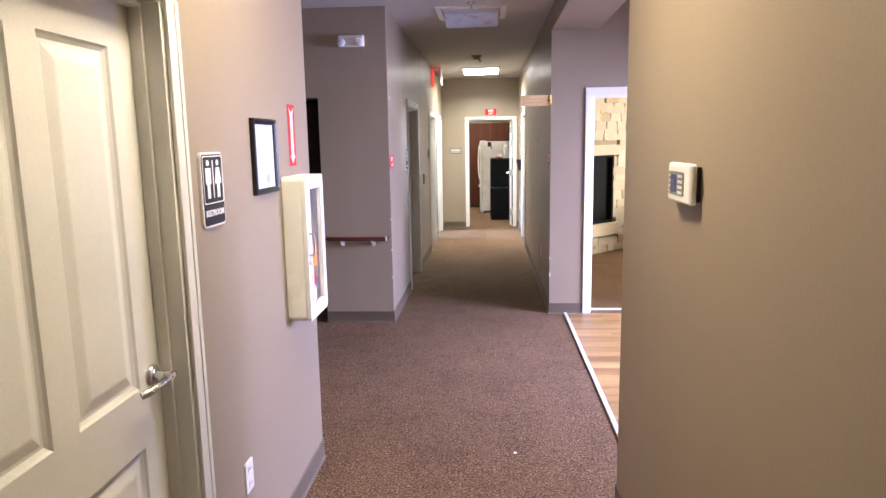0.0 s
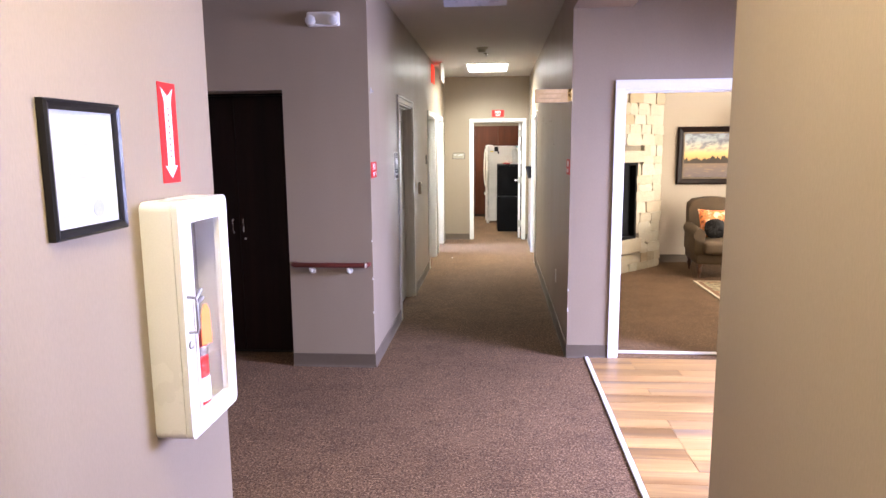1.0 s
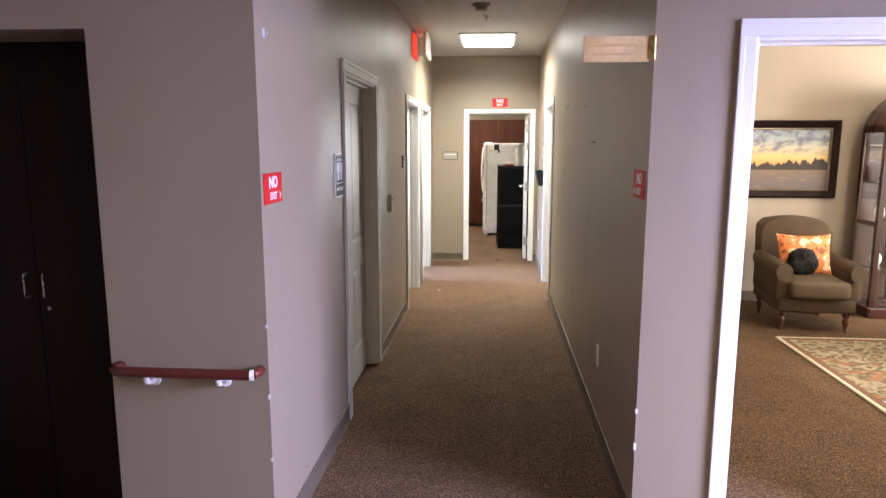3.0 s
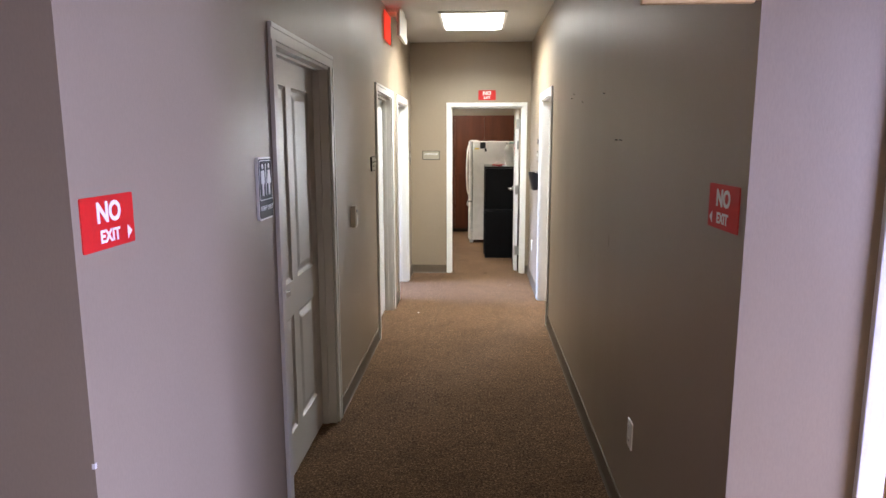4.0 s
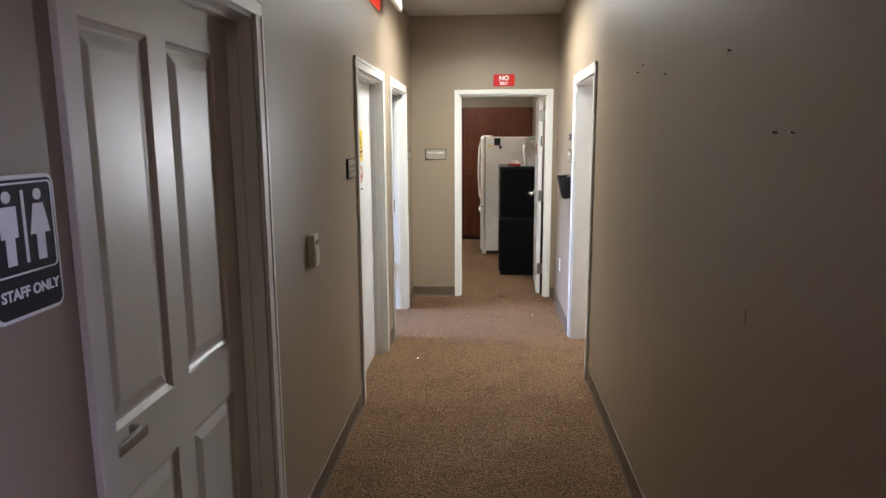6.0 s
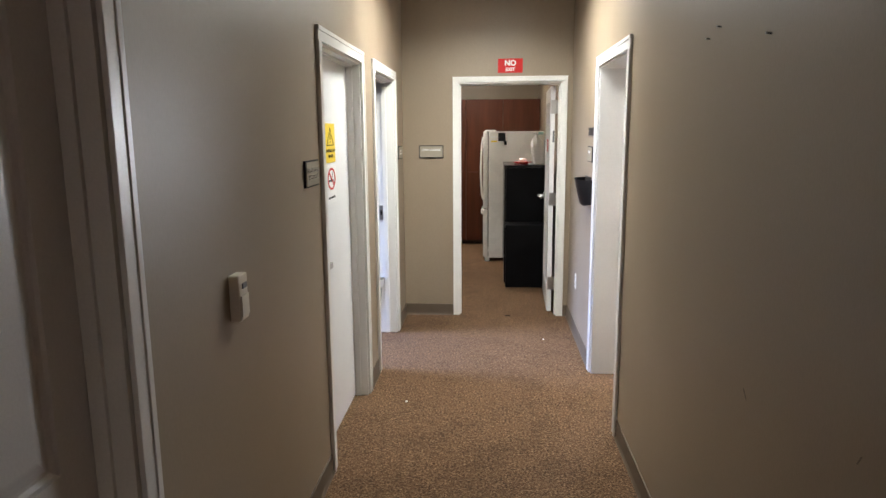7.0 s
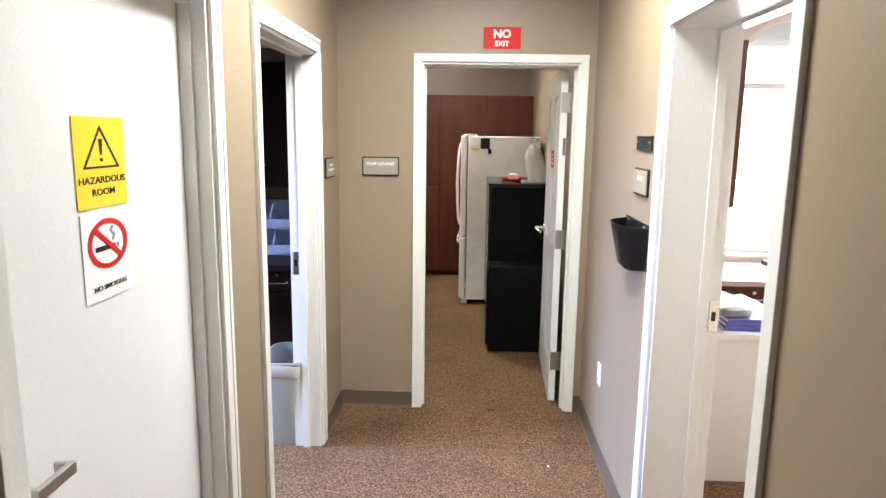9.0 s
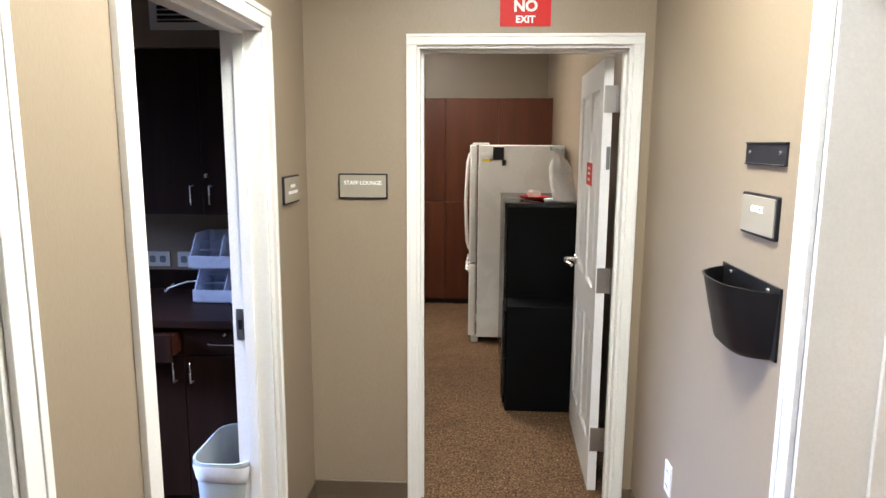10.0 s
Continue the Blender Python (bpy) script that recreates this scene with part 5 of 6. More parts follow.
# rug
t = thing("area_rug", pose(2.35, 9.05, 0.0), "patterned beige and brown area rug", "rug")
part("field", B((0.08, -2.52, 0.0, 2.9, -0.08, 0.012), bev=0.003), RUG, t)
part("border", B((0.03, -2.6, 0.0, 0.08, -0.03, 0.012), (0.08, -0.08, 0.0, 2.9, -0.03, 0.012), bev=0.002), RUGBAND, t, "brown border band")
part("binding", B((0.0, -2.62, 0.0, 0.03, 0.0, 0.013), (0.03, -0.03, 0.0, 2.9, 0.0, 0.013), bev=0.003), RUGEDGE, t, "cream edge binding")

# dark ottoman on the rug
t = thing("ottoman", pose(3.62, 8.65, 0.0125), "dark leather ottoman on the rug", "ottoman")
part("box", B((-0.35, -0.35, 0.06, 0.35, 0.35, 0.34), bev=0.015, seg=3), BLACK, t)
part("top", B((-0.36, -0.36, 0.34, 0.36, 0.36, 0.42), bev=0.03, seg=3), BLACK, t)
for x in (-0.29, 0.29):
    for y in (-0.29, 0.29):
        part("foot", C(((x, y, 0.0), (x, y, 0.06), 0.018, 0.026), n=12), ESPRESSO, t)

# curio cabinet with an arched top
t = thing("curio_cabinet", pose(3.95, 9.98, 0, 0, 0, 0), "tall dark cherry curio cabinet with arched top", "display cabinet")
CWD, CDP, CHT = 0.92, 0.36, 1.72


def arch_pts(w, h, rise, cx=0.0, n=18):
    return [(cx - w / 2, 0.0), (cx + w / 2, 0.0), (cx + w / 2, h)] + [(cx + w / 2 * math.cos(math.pi * i / n), h + rise * math.sin(math.pi * i / n)) for i in range(1, n)] + [(cx - w / 2, h)]


for ya, yb in ((-0.20, -0.155), (0.155, 0.20)):
    bm = frame_plate(arch_pts(CWD, CHT, 0.40), [(x, z + 0.10 if z < 0.01 else z) for x, z in arch_pts(CWD - 0.09, CHT, 0.355)], ya, yb)
    part("frame", bm, CURIO, t)
arc = [(math.cos(math.pi * i / 18), math.sin(math.pi * i / 18)) for i in range(19)]
part("hood", outline([(x * CWD / 2, CHT + z * 0.40) for x, z in arc] + [(x * (CWD / 2 - 0.03), CHT + z * 0.37) for x, z in arc[::-1]], -0.156, 0.156), CURIO, t, "arched wooden hood")
for x in (-CWD / 2 + 0.008, CWD / 2 - 0.012):
    p = part("side_pane", B((x, -0.154, 0.11, x + 0.004, 0.154, CHT)), GLASS, t)
    p.visible_shadow = False
for x in (-CWD / 2 + 0.002, CWD / 2 - 0.030):
    part("side_rail", B((x, -0.154, 0.86, x + 0.028, 0.154, 0.90), bev=0.003), CURIO, t)
part("back", outline(arch_pts(CWD - 0.085, CHT, 0.35), 0.17, 0.185), CURIO, t)
part("plinth", B((-CWD / 2 - 0.02, -0.23, 0.0, CWD / 2 + 0.02, 0.22, 0.10), bev=0.012), CURIO, t)
for x in (-0.17, 0.17):
    part("post", B((x - 0.022, -0.205, 0.10, x + 0.022, -0.17, 1.74), bev=0.004), CURIO, t)
part("crossbar", B((-CWD / 2 + 0.045, -0.20, 0.86, CWD / 2 - 0.045, -0.17, 0.90), bev=0.004), CURIO, t)
for z in (0.45, 0.88, 1.25, 1.6):
    part("shelf", B((-CWD / 2 + 0.046, -0.15, z, CWD / 2 - 0.046, 0.168, z + 0.012)), GLASS, t, "glass shelf")
p = part("pane", B((-CWD / 2 + 0.046, -0.19, 0.11, CWD / 2 - 0.046, -0.186, 1.72)), GLASS, t)
p.visible_shadow = False
dial = part("dial", frame_plate(circle(0.24, 40, 0, 1.80), circle(0.19, 40, 0, 1.80), -0.215, -0.19), CURIO, t, "round dial moulding")
part("dial_spokes", B((-0.19, -0.205, 1.795, 0.19, -0.195, 1.805), (-0.005, -0.206, 1.61, 0.005, -0.194, 1.99)), SIGNWHITE, dial)
part("knob", lathe([(0.012, 0.0), (0.008, 0.012), (0.014, 0.022), (0.008, 0.028)], 12, "y"), CHROME, t).matrix_local = pose(-0.15, -0.205, 1.02)
for i, (x, z, r, h, mt) in enumerate(((-0.31, 0.462, 0.05, 0.16, WHITEPLASTIC), (-0.05, 0.462, 0.06, 0.12, CREAMPLASTIC), (0.24, 0.462, 0.05, 0.18, ENAMEL), (-0.32, 0.892, 0.045, 0.20, CREAMPLASTIC), (0.05, 0.892, 0.06, 0.14, WHITEPLASTIC), (-0.30, 1.262, 0.05, 0.17, ENAMEL), (0.02, 1.262, 0.05, 0.12, WHITEPLASTIC))):
    v = part("vase", lathe([(r * 0.6, 0.0), (r, h * 0.35), (r * 0.9, h * 0.6), (r * 0.35, h * 0.85), (r * 0.5, h)], 18), mt, None, "", True)
    v.matrix_world = pose(3.95 + x, 10.02, z)
    tagged(v, "small pale vase on a curio shelf", "vase", "curio ornaments")

# ---- lounge ----
t = thing("refrigerator", pose(0.0, 15.04, 0), "white two-door refrigerator seen from its side", "refrigerator")
part("body", B((-0.145, 0.0, 0.05, 0.53, 0.78, 1.615), bev=0.008, seg=2), ENAMEL, t)
for za, zb, nm in ((0.06, 0.66, "freezer_door"), (0.675, 1.62, "fridge_door")):
    dr = part(nm, B((-0.212, -0.003, za, -0.152, 0.783, zb), bev=0.014, seg=3), ENAMEL, t, "white rounded door")
    z0, z1 = (0.68, 0.72) if nm == "freezer_door" else (0.80, 1.50)
    if nm == "fridge_door":
        part("handle", tube([(-0.21, 0.06, 0.78), (-0.228, 0.06, 0.84), (-0.238, 0.06, 1.0), (-0.242, 0.06, 1.15), (-0.238, 0.06, 1.30), (-0.228, 0.06, 1.48), (-0.21, 0.06, 1.55)], 0.014, 10), ENAMEL, dr, "", True)
    else:
        part("handle", tube([(-0.21, 0.05, 0.60), (-0.226, 0.06, 0.61), (-0.232, 0.39, 0.61), (-0.226, 0.72, 0.61), (-0.21, 0.73, 0.60)], 0.013, 10), ENAMEL, dr, "", True)
part("hinge_cover", B((-0.19, 0.02, 1.615, -0.06, 0.10, 1.635), bev=0.006), ENAMEL, t)
part("foot", B((-0.19, 0.03, 0.0, -0.13, 0.09, 0.055), bev=0.006), ENAMEL, t)
part("foot", B((0.40, 0.03, 0.0, 0.46, 0.09, 0.055), bev=0.006), ENAMEL, t)
part("foot", B((-0.19, 0.68, 0.0, -0.13, 0.74, 0.055), bev=0.006), ENAMEL, t)
part("foot", B((0.40, 0.68, 0.0, 0.46, 0.74, 0.055), bev=0.006), ENAMEL, t)


def magnet(x0, z0, x1, z1, material, label):
    m = part("fridge_magnet", B((x0, 15.034, z0, x1, 15.0395, z1), bev=0.001), material)
    tagged(m, label, "magnet", "fridge magnets")


magnet(-0.03, 1.50, 0.055, 1.60, BLACK, "black square magnet on the refrigerator side")
magnet(0.04, 1.455, 0.072, 1.50, BLACK, "small black magnet on the refrigerator side")
magnet(-0.125, 1.535, -0.04, 1.56, PAPER, "small paper note on the refrigerator side")
TEAL = surface("pale_teal_plastic", (0.25, 0.42, 0.42), (0.30, 0.47, 0.47), 0.4, 8, 120, 0.02)
magnet(0.415, 1.575, 0.515, 1.608, TEAL, "pale teal strip magnet on the refrigerator side")
magnet(-0.115, 1.487, -0.045, 1.505, YELLOW, "yellow strip magnet on the refrigerator side")

t = thing("low_drawer_cabinet", pose(0.04, 13.66, 0), "low black drawer cabinet by the lounge door", "cabinet")
part("carcass", B((0.0, 0.0, 0.0, 0.46, 0.26, 0.66), bev=0.003), BLACKLAM, t)
for k in range(2):
    part("drawer", B((-0.018, 0.006, 0.05 + 0.30 * k, -0.002, 0.254, 0.335 + 0.30 * k), bev=0.003), BLACKLAM, t)
t = thing("tall_drawer_cabinet", pose(0.045, 13.93, 0), "tall black drawer cabinet beside the refrigerator", "cabinet")
part("carcass", B((0.0, 0.0, 0.0, 0.46, 0.85, 1.235), bev=0.003), BLACKLAM, t)
part("top", B((-0.02, -0.006, 1.237, 0.465, 0.856, 1.262), bev=0.003), BLACKGLOSS, t)
for k in range(4):
    part("drawer", B((-0.018, 0.006, 0.06 + 0.295 * k, -0.002, 0.844, 0.345 + 0.295 * k), bev=0.003), BLACKGLOSS, t)

t = thing("red_tray", pose(0.23, 14.22, 1.263), "small red plate with a white cup on it", "tray")
part("dish", lathe([(0.05, 0.0), (0.085, 0.008), (0.10, 0.022), (0.095, 0.020), (0.05, 0.006)], 24), RED, t, "", True)
part("cup", lathe([(0.03, 0.006), (0.045, 0.03), (0.043, 0.05), (0.025, 0.062)], 18), WHITEPLASTIC, t, "white cup", True)
bm = lathe([(0.060, 0.0), (0.075, 0.012), (0.077, 0.05), (0.074, 0.09), (0.076, 0.13), (0.071, 0.17), (0.072, 0.20), (0.064, 0.228), (0.047, 0.262), (0.024, 0.290), (0.013, 0.303), (0.020, 0.322), (0.031, 0.338), (0.026, 0.342)], 36)
for v in bm.verts:
    a = math.atan2(v.co.y, v.co.x)
    k = 1 + 0.04 * math.sin(5 * a + v.co.z * 31) + 0.03 * math.sin(11 * a - v.co.z * 53) + (0.12 * math.sin(7 * a) if v.co.z > 0.25 else 0)
    v.co.x, v.co.y = v.co.x * k, v.co.y * k
    v.co.x -= 0.17 * v.co.z
t = part("plastic_bag", bm, FOAM, None, "", True)
t.matrix_world = pose(0.41, 14.02, 1.263)
tagged(t, "white plastic bag of foam cups, leaning", "plastic bag")
tr = part("napkin_pack", B((0.28, 14.0, 1.263, 0.36, 14.06, 1.285), bev=0.006), BAG)
tagged(tr, "small white napkin pack on the black cabinet", "napkins")

# cherry pantry units
for k in range(4):
    x1 = 0.568 - 0.52 * k
    t = thing("pantry_cabinet", pose(x1 - 0.52, 16.34, 0), "tall cherry laminate pantry cabinet", "cabinet", "pantry cabinets")
    part("carcass", B((0.001, 0.021, 0.06, 0.519, 0.61, 2.06), bev=0.002), CHERRY, t)
    part("door", B((0.002, 0.0, 1.05, 0.518, 0.02, 2.058), bev=0.0015), CHERRY, t)
    part("door", B((0.002, 0.0, 0.062, 0.518, 0.02, 1.045), bev=0.0015), CHERRY, t)
    part("kick", B((0.001, 0.07, 0.0, 0.519, 0.60, 0.058)), RUBBER, t)
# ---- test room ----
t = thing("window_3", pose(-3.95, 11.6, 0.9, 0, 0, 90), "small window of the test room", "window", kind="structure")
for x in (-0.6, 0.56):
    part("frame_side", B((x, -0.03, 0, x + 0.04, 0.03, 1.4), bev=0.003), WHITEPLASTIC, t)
for k in range(3):
    x0 = -1.02 - 0.345 * (k + 1)
    t = thing("wall_cabinet", pose(x0, 12.65, 1.31), "dark brown wall cupboard with a slim pull", "cabinet", "test room wall cupboards")
    part("carcass", B((0.001, 0.021, 0.0, 0.344, 0.315, 0.718), bev=0.0015), WENGE, t)
    dr = part("door", B((0.002, 0.0, 0.002, 0.343, 0.019, 0.716), bev=0.0015), WENGE, t)
    hx = 0.042 if k % 2 == 0 else 0.302
    part("pull", tube([(hx, 0, 0.05), (hx, -0.026, 0.05), (hx, -0.028, 0.054), (hx, -0.028, 0.126), (hx, -0.026, 0.13), (hx, 0, 0.13)], 0.004, 8), CHROME, dr, "slim nickel pull")
    if k % 2 == 0:
        part("lock", lathe([(0.010, 0.0), (0.010, 0.003), (0.004, 0.004)], 14, "y"), CHROME, dr).matrix_local = pose(0.022, 0, 0.175)
for k in range(3):
    x0 = -1.02 - 0.355 * (k + 1)
    t = thing("base_cabinet", pose(x0, 12.40, 0.0), "dark brown base cupboard with a drawer", "cabinet", "test room base cupboards")
    part("carcass", B((0.001, 0.021, 0.10, 0.354, 0.56, 0.865), bev=0.0015), WENGE, t)
    part("kick", B((0.001, 0.08, 0.0, 0.354, 0.55, 0.098)), RUBBER, t)
    out = -0.11 if k == 1 else 0.0
    dr = part("drawer", B((0.002, out, 0.745, 0.353, out + 0.019, 0.862), bev=0.0015), WENGE, t, "drawer left pulled out" if k == 1 else "")
    if k == 1:
        part("drawer_box", B((0.02, out + 0.02, 0.755, 0.335, 0.02, 0.84)), CHERRY, dr)
    if k != 1:
        part("pull", tube([(0.12, 0, 0.80), (0.12, -0.026, 0.80), (0.125, -0.028, 0.80), (0.23, -0.028, 0.80), (0.235, -0.026, 0.80), (0.235, 0, 0.80)], 0.004, 8), CHROME, dr, "slim nickel pull")
        part("lock", lathe([(0.010, 0.0), (0.010, 0.003), (0.004, 0.004)], 14, "y"), CHROME, dr).matrix_local = pose(0.177, 0, 0.838)
    dr2 = part("door", B((0.002, 0.0, 0.102, 0.353, 0.019, 0.740), bev=0.0015), WENGE, t)
    hx = 0.035 if k % 2 == 0 else 0.318
    part("pull", tube([(hx, 0, 0.63), (hx, -0.026, 0.63), (hx, -0.028, 0.634), (hx, -0.028, 0.712), (hx, -0.026, 0.716), (hx, 0, 0.716)], 0.004, 8), CHROME, dr2, "slim nickel pull")
t = thing("counter_top", pose(-1.02, 12.37, 0.868), "dark brown laminate counter with a backsplash", "counter")
part("slab", B((-2.5, 0.0, 0.0, 0.0, 0.595, 0.034), bev=0.004), WENGE, t)
part("backsplash", B((-2.5, 0.58, 0.034, 0.0, 0.597, 0.13), bev=0.002), WENGE, t)
for x, label in ((-1.745, "white double socket plate over the counter"), (-1.585, "white data socket plate over the counter")):
    t = thing("wall_outlet", pose(x, 12.97, 1.05), label, "wall outlet", "counter outlets")
    part("plate", outline(rounded(0.118, 0.076, 0.005, 3), -0.006, 0.0, 0.002), WHITEPLASTIC, t)
    for sx in (-0.026, 0.026):
        part("socket", outline(rounded(0.03, 0.034, 0.008, 4, sx, 0), -0.008, -0.0055), GREYINK, t)


def organiser(m, label):
    """An open-fronted stacking bin: low front lip, sloping side walls, a slotted divider."""
    t = thing("desk_organiser", m, label, "organiser", "desk organisers")
    part("bin_floor", B((-0.16, -0.11, 0.0, 0.16, 0.11, 0.006), bev=0.002), CLEARISH, t)
    part("front_lip", B((-0.172, -0.116, 0.006, 0.172, -0.110, 0.062), bev=0.002), CLEARISH, t, "frosted front lip")
    part("back_wall", B((-0.16, 0.104, 0.006, 0.16, 0.110, 0.15), bev=0.002), CLEARISH, t)
    side = [(-0.11, 0.006), (0.104, 0.006), (0.104, 0.150), (-0.04, 0.150), (-0.11, 0.060)]
    for x in (-0.166, -0.03, 0.16):
        bm = bmesh.new()
        va = [bm.verts.new((x, y, z)) for y, z in side]
        vb = [bm.verts.new((x + 0.006, y, z)) for y, z in side]
        bm.faces.new(va)
        bm.faces.new(vb[::-1])
        for i in range(5):
            bm.faces.new((va[i], vb[i], vb[(i + 1) % 5], va[(i + 1) % 5]))
        bmesh.ops.recalc_face_normals(bm, faces=list(bm.faces))
        part("side_wall" if x != -0.03 else "divider", bm, CLEARISH, t)
    part("top_rim", B((-0.166, 0.10, 0.150, 0.166, 0.112, 0.156), (-0.166, -0.04, 0.150, -0.158, 0.10, 0.156), bev=0.001), CLEARISH, t)
    for k in range(2):
        part("card_slot", B((-0.155, -0.02 + 0.04 * k, 0.070 + 0.035 * k, -0.03, -0.014 + 0.04 * k, 0.078 + 0.035 * k)), CLEARISH, t)
    part("label_holder", B((0.0, -0.1195, 0.016, 0.15, -0.1165, 0.052), bev=0.001), CLEARISH, t)
    for x in (0.03, 0.075):
        part("label_mark", B((x, -0.1205, 0.045, x + 0.025, -0.1192, 0.049)), SIGNWHITE, t)
    return t


organiser(pose(-1.27, 12.78, 0.9025), "translucent plastic stacking bin on the counter")
organiser(pose(-1.285, 12.785, 1.059), "translucent plastic stacking bin stacked on another")
t = part("cable", tube([(-1.66, 12.94, 0.93), (-1.66, 12.85, 0.91), (-1.62, 12.80, 0.940), (-1.52, 12.78, 0.975), (-1.43, 12.78, 0.985)], 0.004, 8), WHITEPLASTIC, None, "", True)
tagged(t, "white cable lying on the counter", "cable")
t = thing("air_grille", pose(-1.37, 12.63, 2.10), "white louvred air grille on the soffit", "air vent")
part("frame", B((-0.17, -0.012, 0.0, 0.17, 0.0, 0.03), (-0.17, -0.012, 0.22, 0.17, 0.0, 0.25), (-0.17, -0.012, 0.03, -0.14, 0.0, 0.22), (0.14, -0.012, 0.03, 0.17, 0.0, 0.22), bev=0.001), WHITEPLASTIC, t)
part("backing", B((-0.14, -0.003, 0.03, 0.14, -0.001, 0.22)), BLACK, t)
for k in range(9):
    bm = B((-0.14, -0.006, -0.001, 0.14, 0.006, 0.001))
    bmesh.ops.transform(bm, matrix=pose(0, -0.006, 0.042 + 0.0205 * k, 40), verts=list(bm.verts))
    part("slat", bm, WHITEPLASTIC, t)
# waste bin with a liner
t = thing("waste_bin", pose(-1.085, 12.18, 0) @ Matrix.Diagonal((0.91, 1, 1.2, 1)), "grey plastic waste bin with a white liner", "waste bin")


def bin_shell(levels, n=6):
    bm = bmesh.new()
    rows = []
    for w, d, z in levels:
        rows.append([bm.verts.new((x, y, z)) for x, y in rounded(w, d, min(w, d) * 0.3, n)])
    m = len(rows[0])
    for a, b in zip(rows, rows[1:]):
        for i in range(m):
            j = (i + 1) % m
            bm.faces.new((a[i], a[j], b[j], b[i]))
    bm.faces.new(rows[0][::-1])
    bm.faces.new(rows[-1])
    return bm


part("bucket", bin_shell([(0.20, 0.27, 0.0), (0.205, 0.275, 0.01), (0.245, 0.345, 0.37), (0.26, 0.36, 0.375), (0.26, 0.36, 0.387), (0.244, 0.344, 0.387), (0.20, 0.27, 0.03)]), BINGREY, t, "", True)
bm = bmesh.new()
rows = []
for w, d, z in ((0.240, 0.337, 0.318), (0.248, 0.346, 0.324), (0.254, 0.354, 0.345), (0.2625, 0.3625, 0.366), (0.262, 0.362, 0.374)):
    rows.append([bm.verts.new((x, y, z + 0.004 * math.sin(7 * i))) for i, (x, y) in enumerate(rounded(w, d, min(w, d) * 0.3, 6))])
for a, b in zip(rows, rows[1:]):
    for i in range(len(a)):
        j = (i + 1) % len(a)
        bm.faces.new((a[i], a[j], b[j], b[i]))
part("liner", bm, BAG, t, "white bin liner folded over the rim", True)

# ---- office ----
t = thing("window_4", pose(0, 13.68, 0), "arched office window with white bars", "window", kind="structure")
part("window_frame", frame_plate(arch, [(2.16 + (x - 2.16) * 0.92, 0.84 if z < 0.81 else 2.02 + (z - 2.02) * 0.92) for x, z in arch], 0.03, 0.09), WHITEPLASTIC, t)
part("transom", B((OFF[0] + 0.03, 0.04, 1.985, OFF[1] - 0.03, 0.085, 2.02), bev=0.003), WHITEPLASTIC, t)
part("window_sill", B((OFF[0] - 0.03, -0.03, 0.775, OFF[1] + 0.03, 0.03, 0.80), bev=0.004), WHITEPLASTIC, t)
p = part("pane", outline([(2.16 + (x - 2.16) * 0.93, 0.83 if z < 0.81 else 2.02 + (z - 2.02) * 0.93) for x, z in arch], 0.06, 0.066), GLASS, t)
p.visible_shadow = False
back = part("backdrop", B((-2.0, 17.6, -1.0, 9.0, 17.7, 6.0)), SKYGLOW)
tagged(back, "bright overexposed daylight outside the office window", "backdrop", kind="structure")
for k in range(3):
    x0 = 0.80 + 0.62 * k
    t = thing("credenza", pose(x0, 13.04, 0), "cherry laminate credenza unit with a drawer", "cabinet", "office credenzas")
    part("carcass", B((0.001, 0.021, 0.06, 0.619, 0.62, 0.695), bev=0.0015), CHERRY, t)
    part("kick", B((0.001, 0.06, 0.0, 0.619, 0.60, 0.058)), RUBBER, t)
    dr = part("drawer", B((0.003, 0.0, 0.535, 0.617, 0.019, 0.69), bev=0.0015), CHERRY, t)
    part("pull", tube([(0.25, 0, 0.61), (0.25, -0.026, 0.61), (0.256, -0.028, 0.61), (0.364, -0.028, 0.61), (0.37, -0.026, 0.61), (0.37, 0, 0.61)], 0.0045, 8), CHROME, dr, "slim nickel pull")
    part("lock", lathe([(0.011, 0.0), (0.011, 0.003), (0.004, 0.004)], 14, "y"), CHROME, dr).matrix_local = pose(0.31, 0, 0.65)
    for xa, xb in ((0.003, 0.309), (0.311, 0.617)):
        part("door", B((xa, 0.0, 0.062, xb, 0.019, 0.53), bev=0.0015), CHERRY, t)
t = part("worktop", B((0.798, 13.01, 0.697, 2.70, 13.66, 0.735), bev=0.004), surface("pale_laminate_top", (0.40, 0.31, 0.28), (0.44, 0.345, 0.31), 0.25, 3, 120, 0.02))
tagged(t, "pale laminate worktop on the credenzas under the window", "worktop")
for k in range(2):
    t = thing("wall_cabinet", pose(0.80 + 0.4275 * k, 13.30, 1.17), "cherry laminate wall cupboard by the window", "cabinet", "office wall cupboards")
    part("carcass", B((0.001, 0.021, 0.0, 0.4265, 0.375, 1.09), bev=0.0015), CHERRY, t)
    part("door", B((0.002, 0.0, 0.002, 0.4255, 0.019, 1.088), bev=0.0015), CHERRY, t)
t = thing("letter_tray", pose(2.16, 13.50, 0.736), "low black letter tray on the credenza", "tray")
part("tray", B((-0.16, -0.05, 0.0, 0.16, 0.10, 0.035), bev=0.005), BLACK, t)
part("rim", B((-0.165, -0.055, 0.034, 0.165, -0.04, 0.042), bev=0.002), BLACK, t)
t = thing("office_desk", pose(0.80, 11.81, 0), "white laminate desk with a plain front panel", "desk")
part("desktop", B((0.0, 0.0, 0.712, 0.625, 0.72, 0.74), bev=0.003), DOORWHITE, t)
part("front_panel", B((0.005, 0.006, 0.0, 0.62, 0.026, 0.711), bev=0.002), DOORWHITE, t)
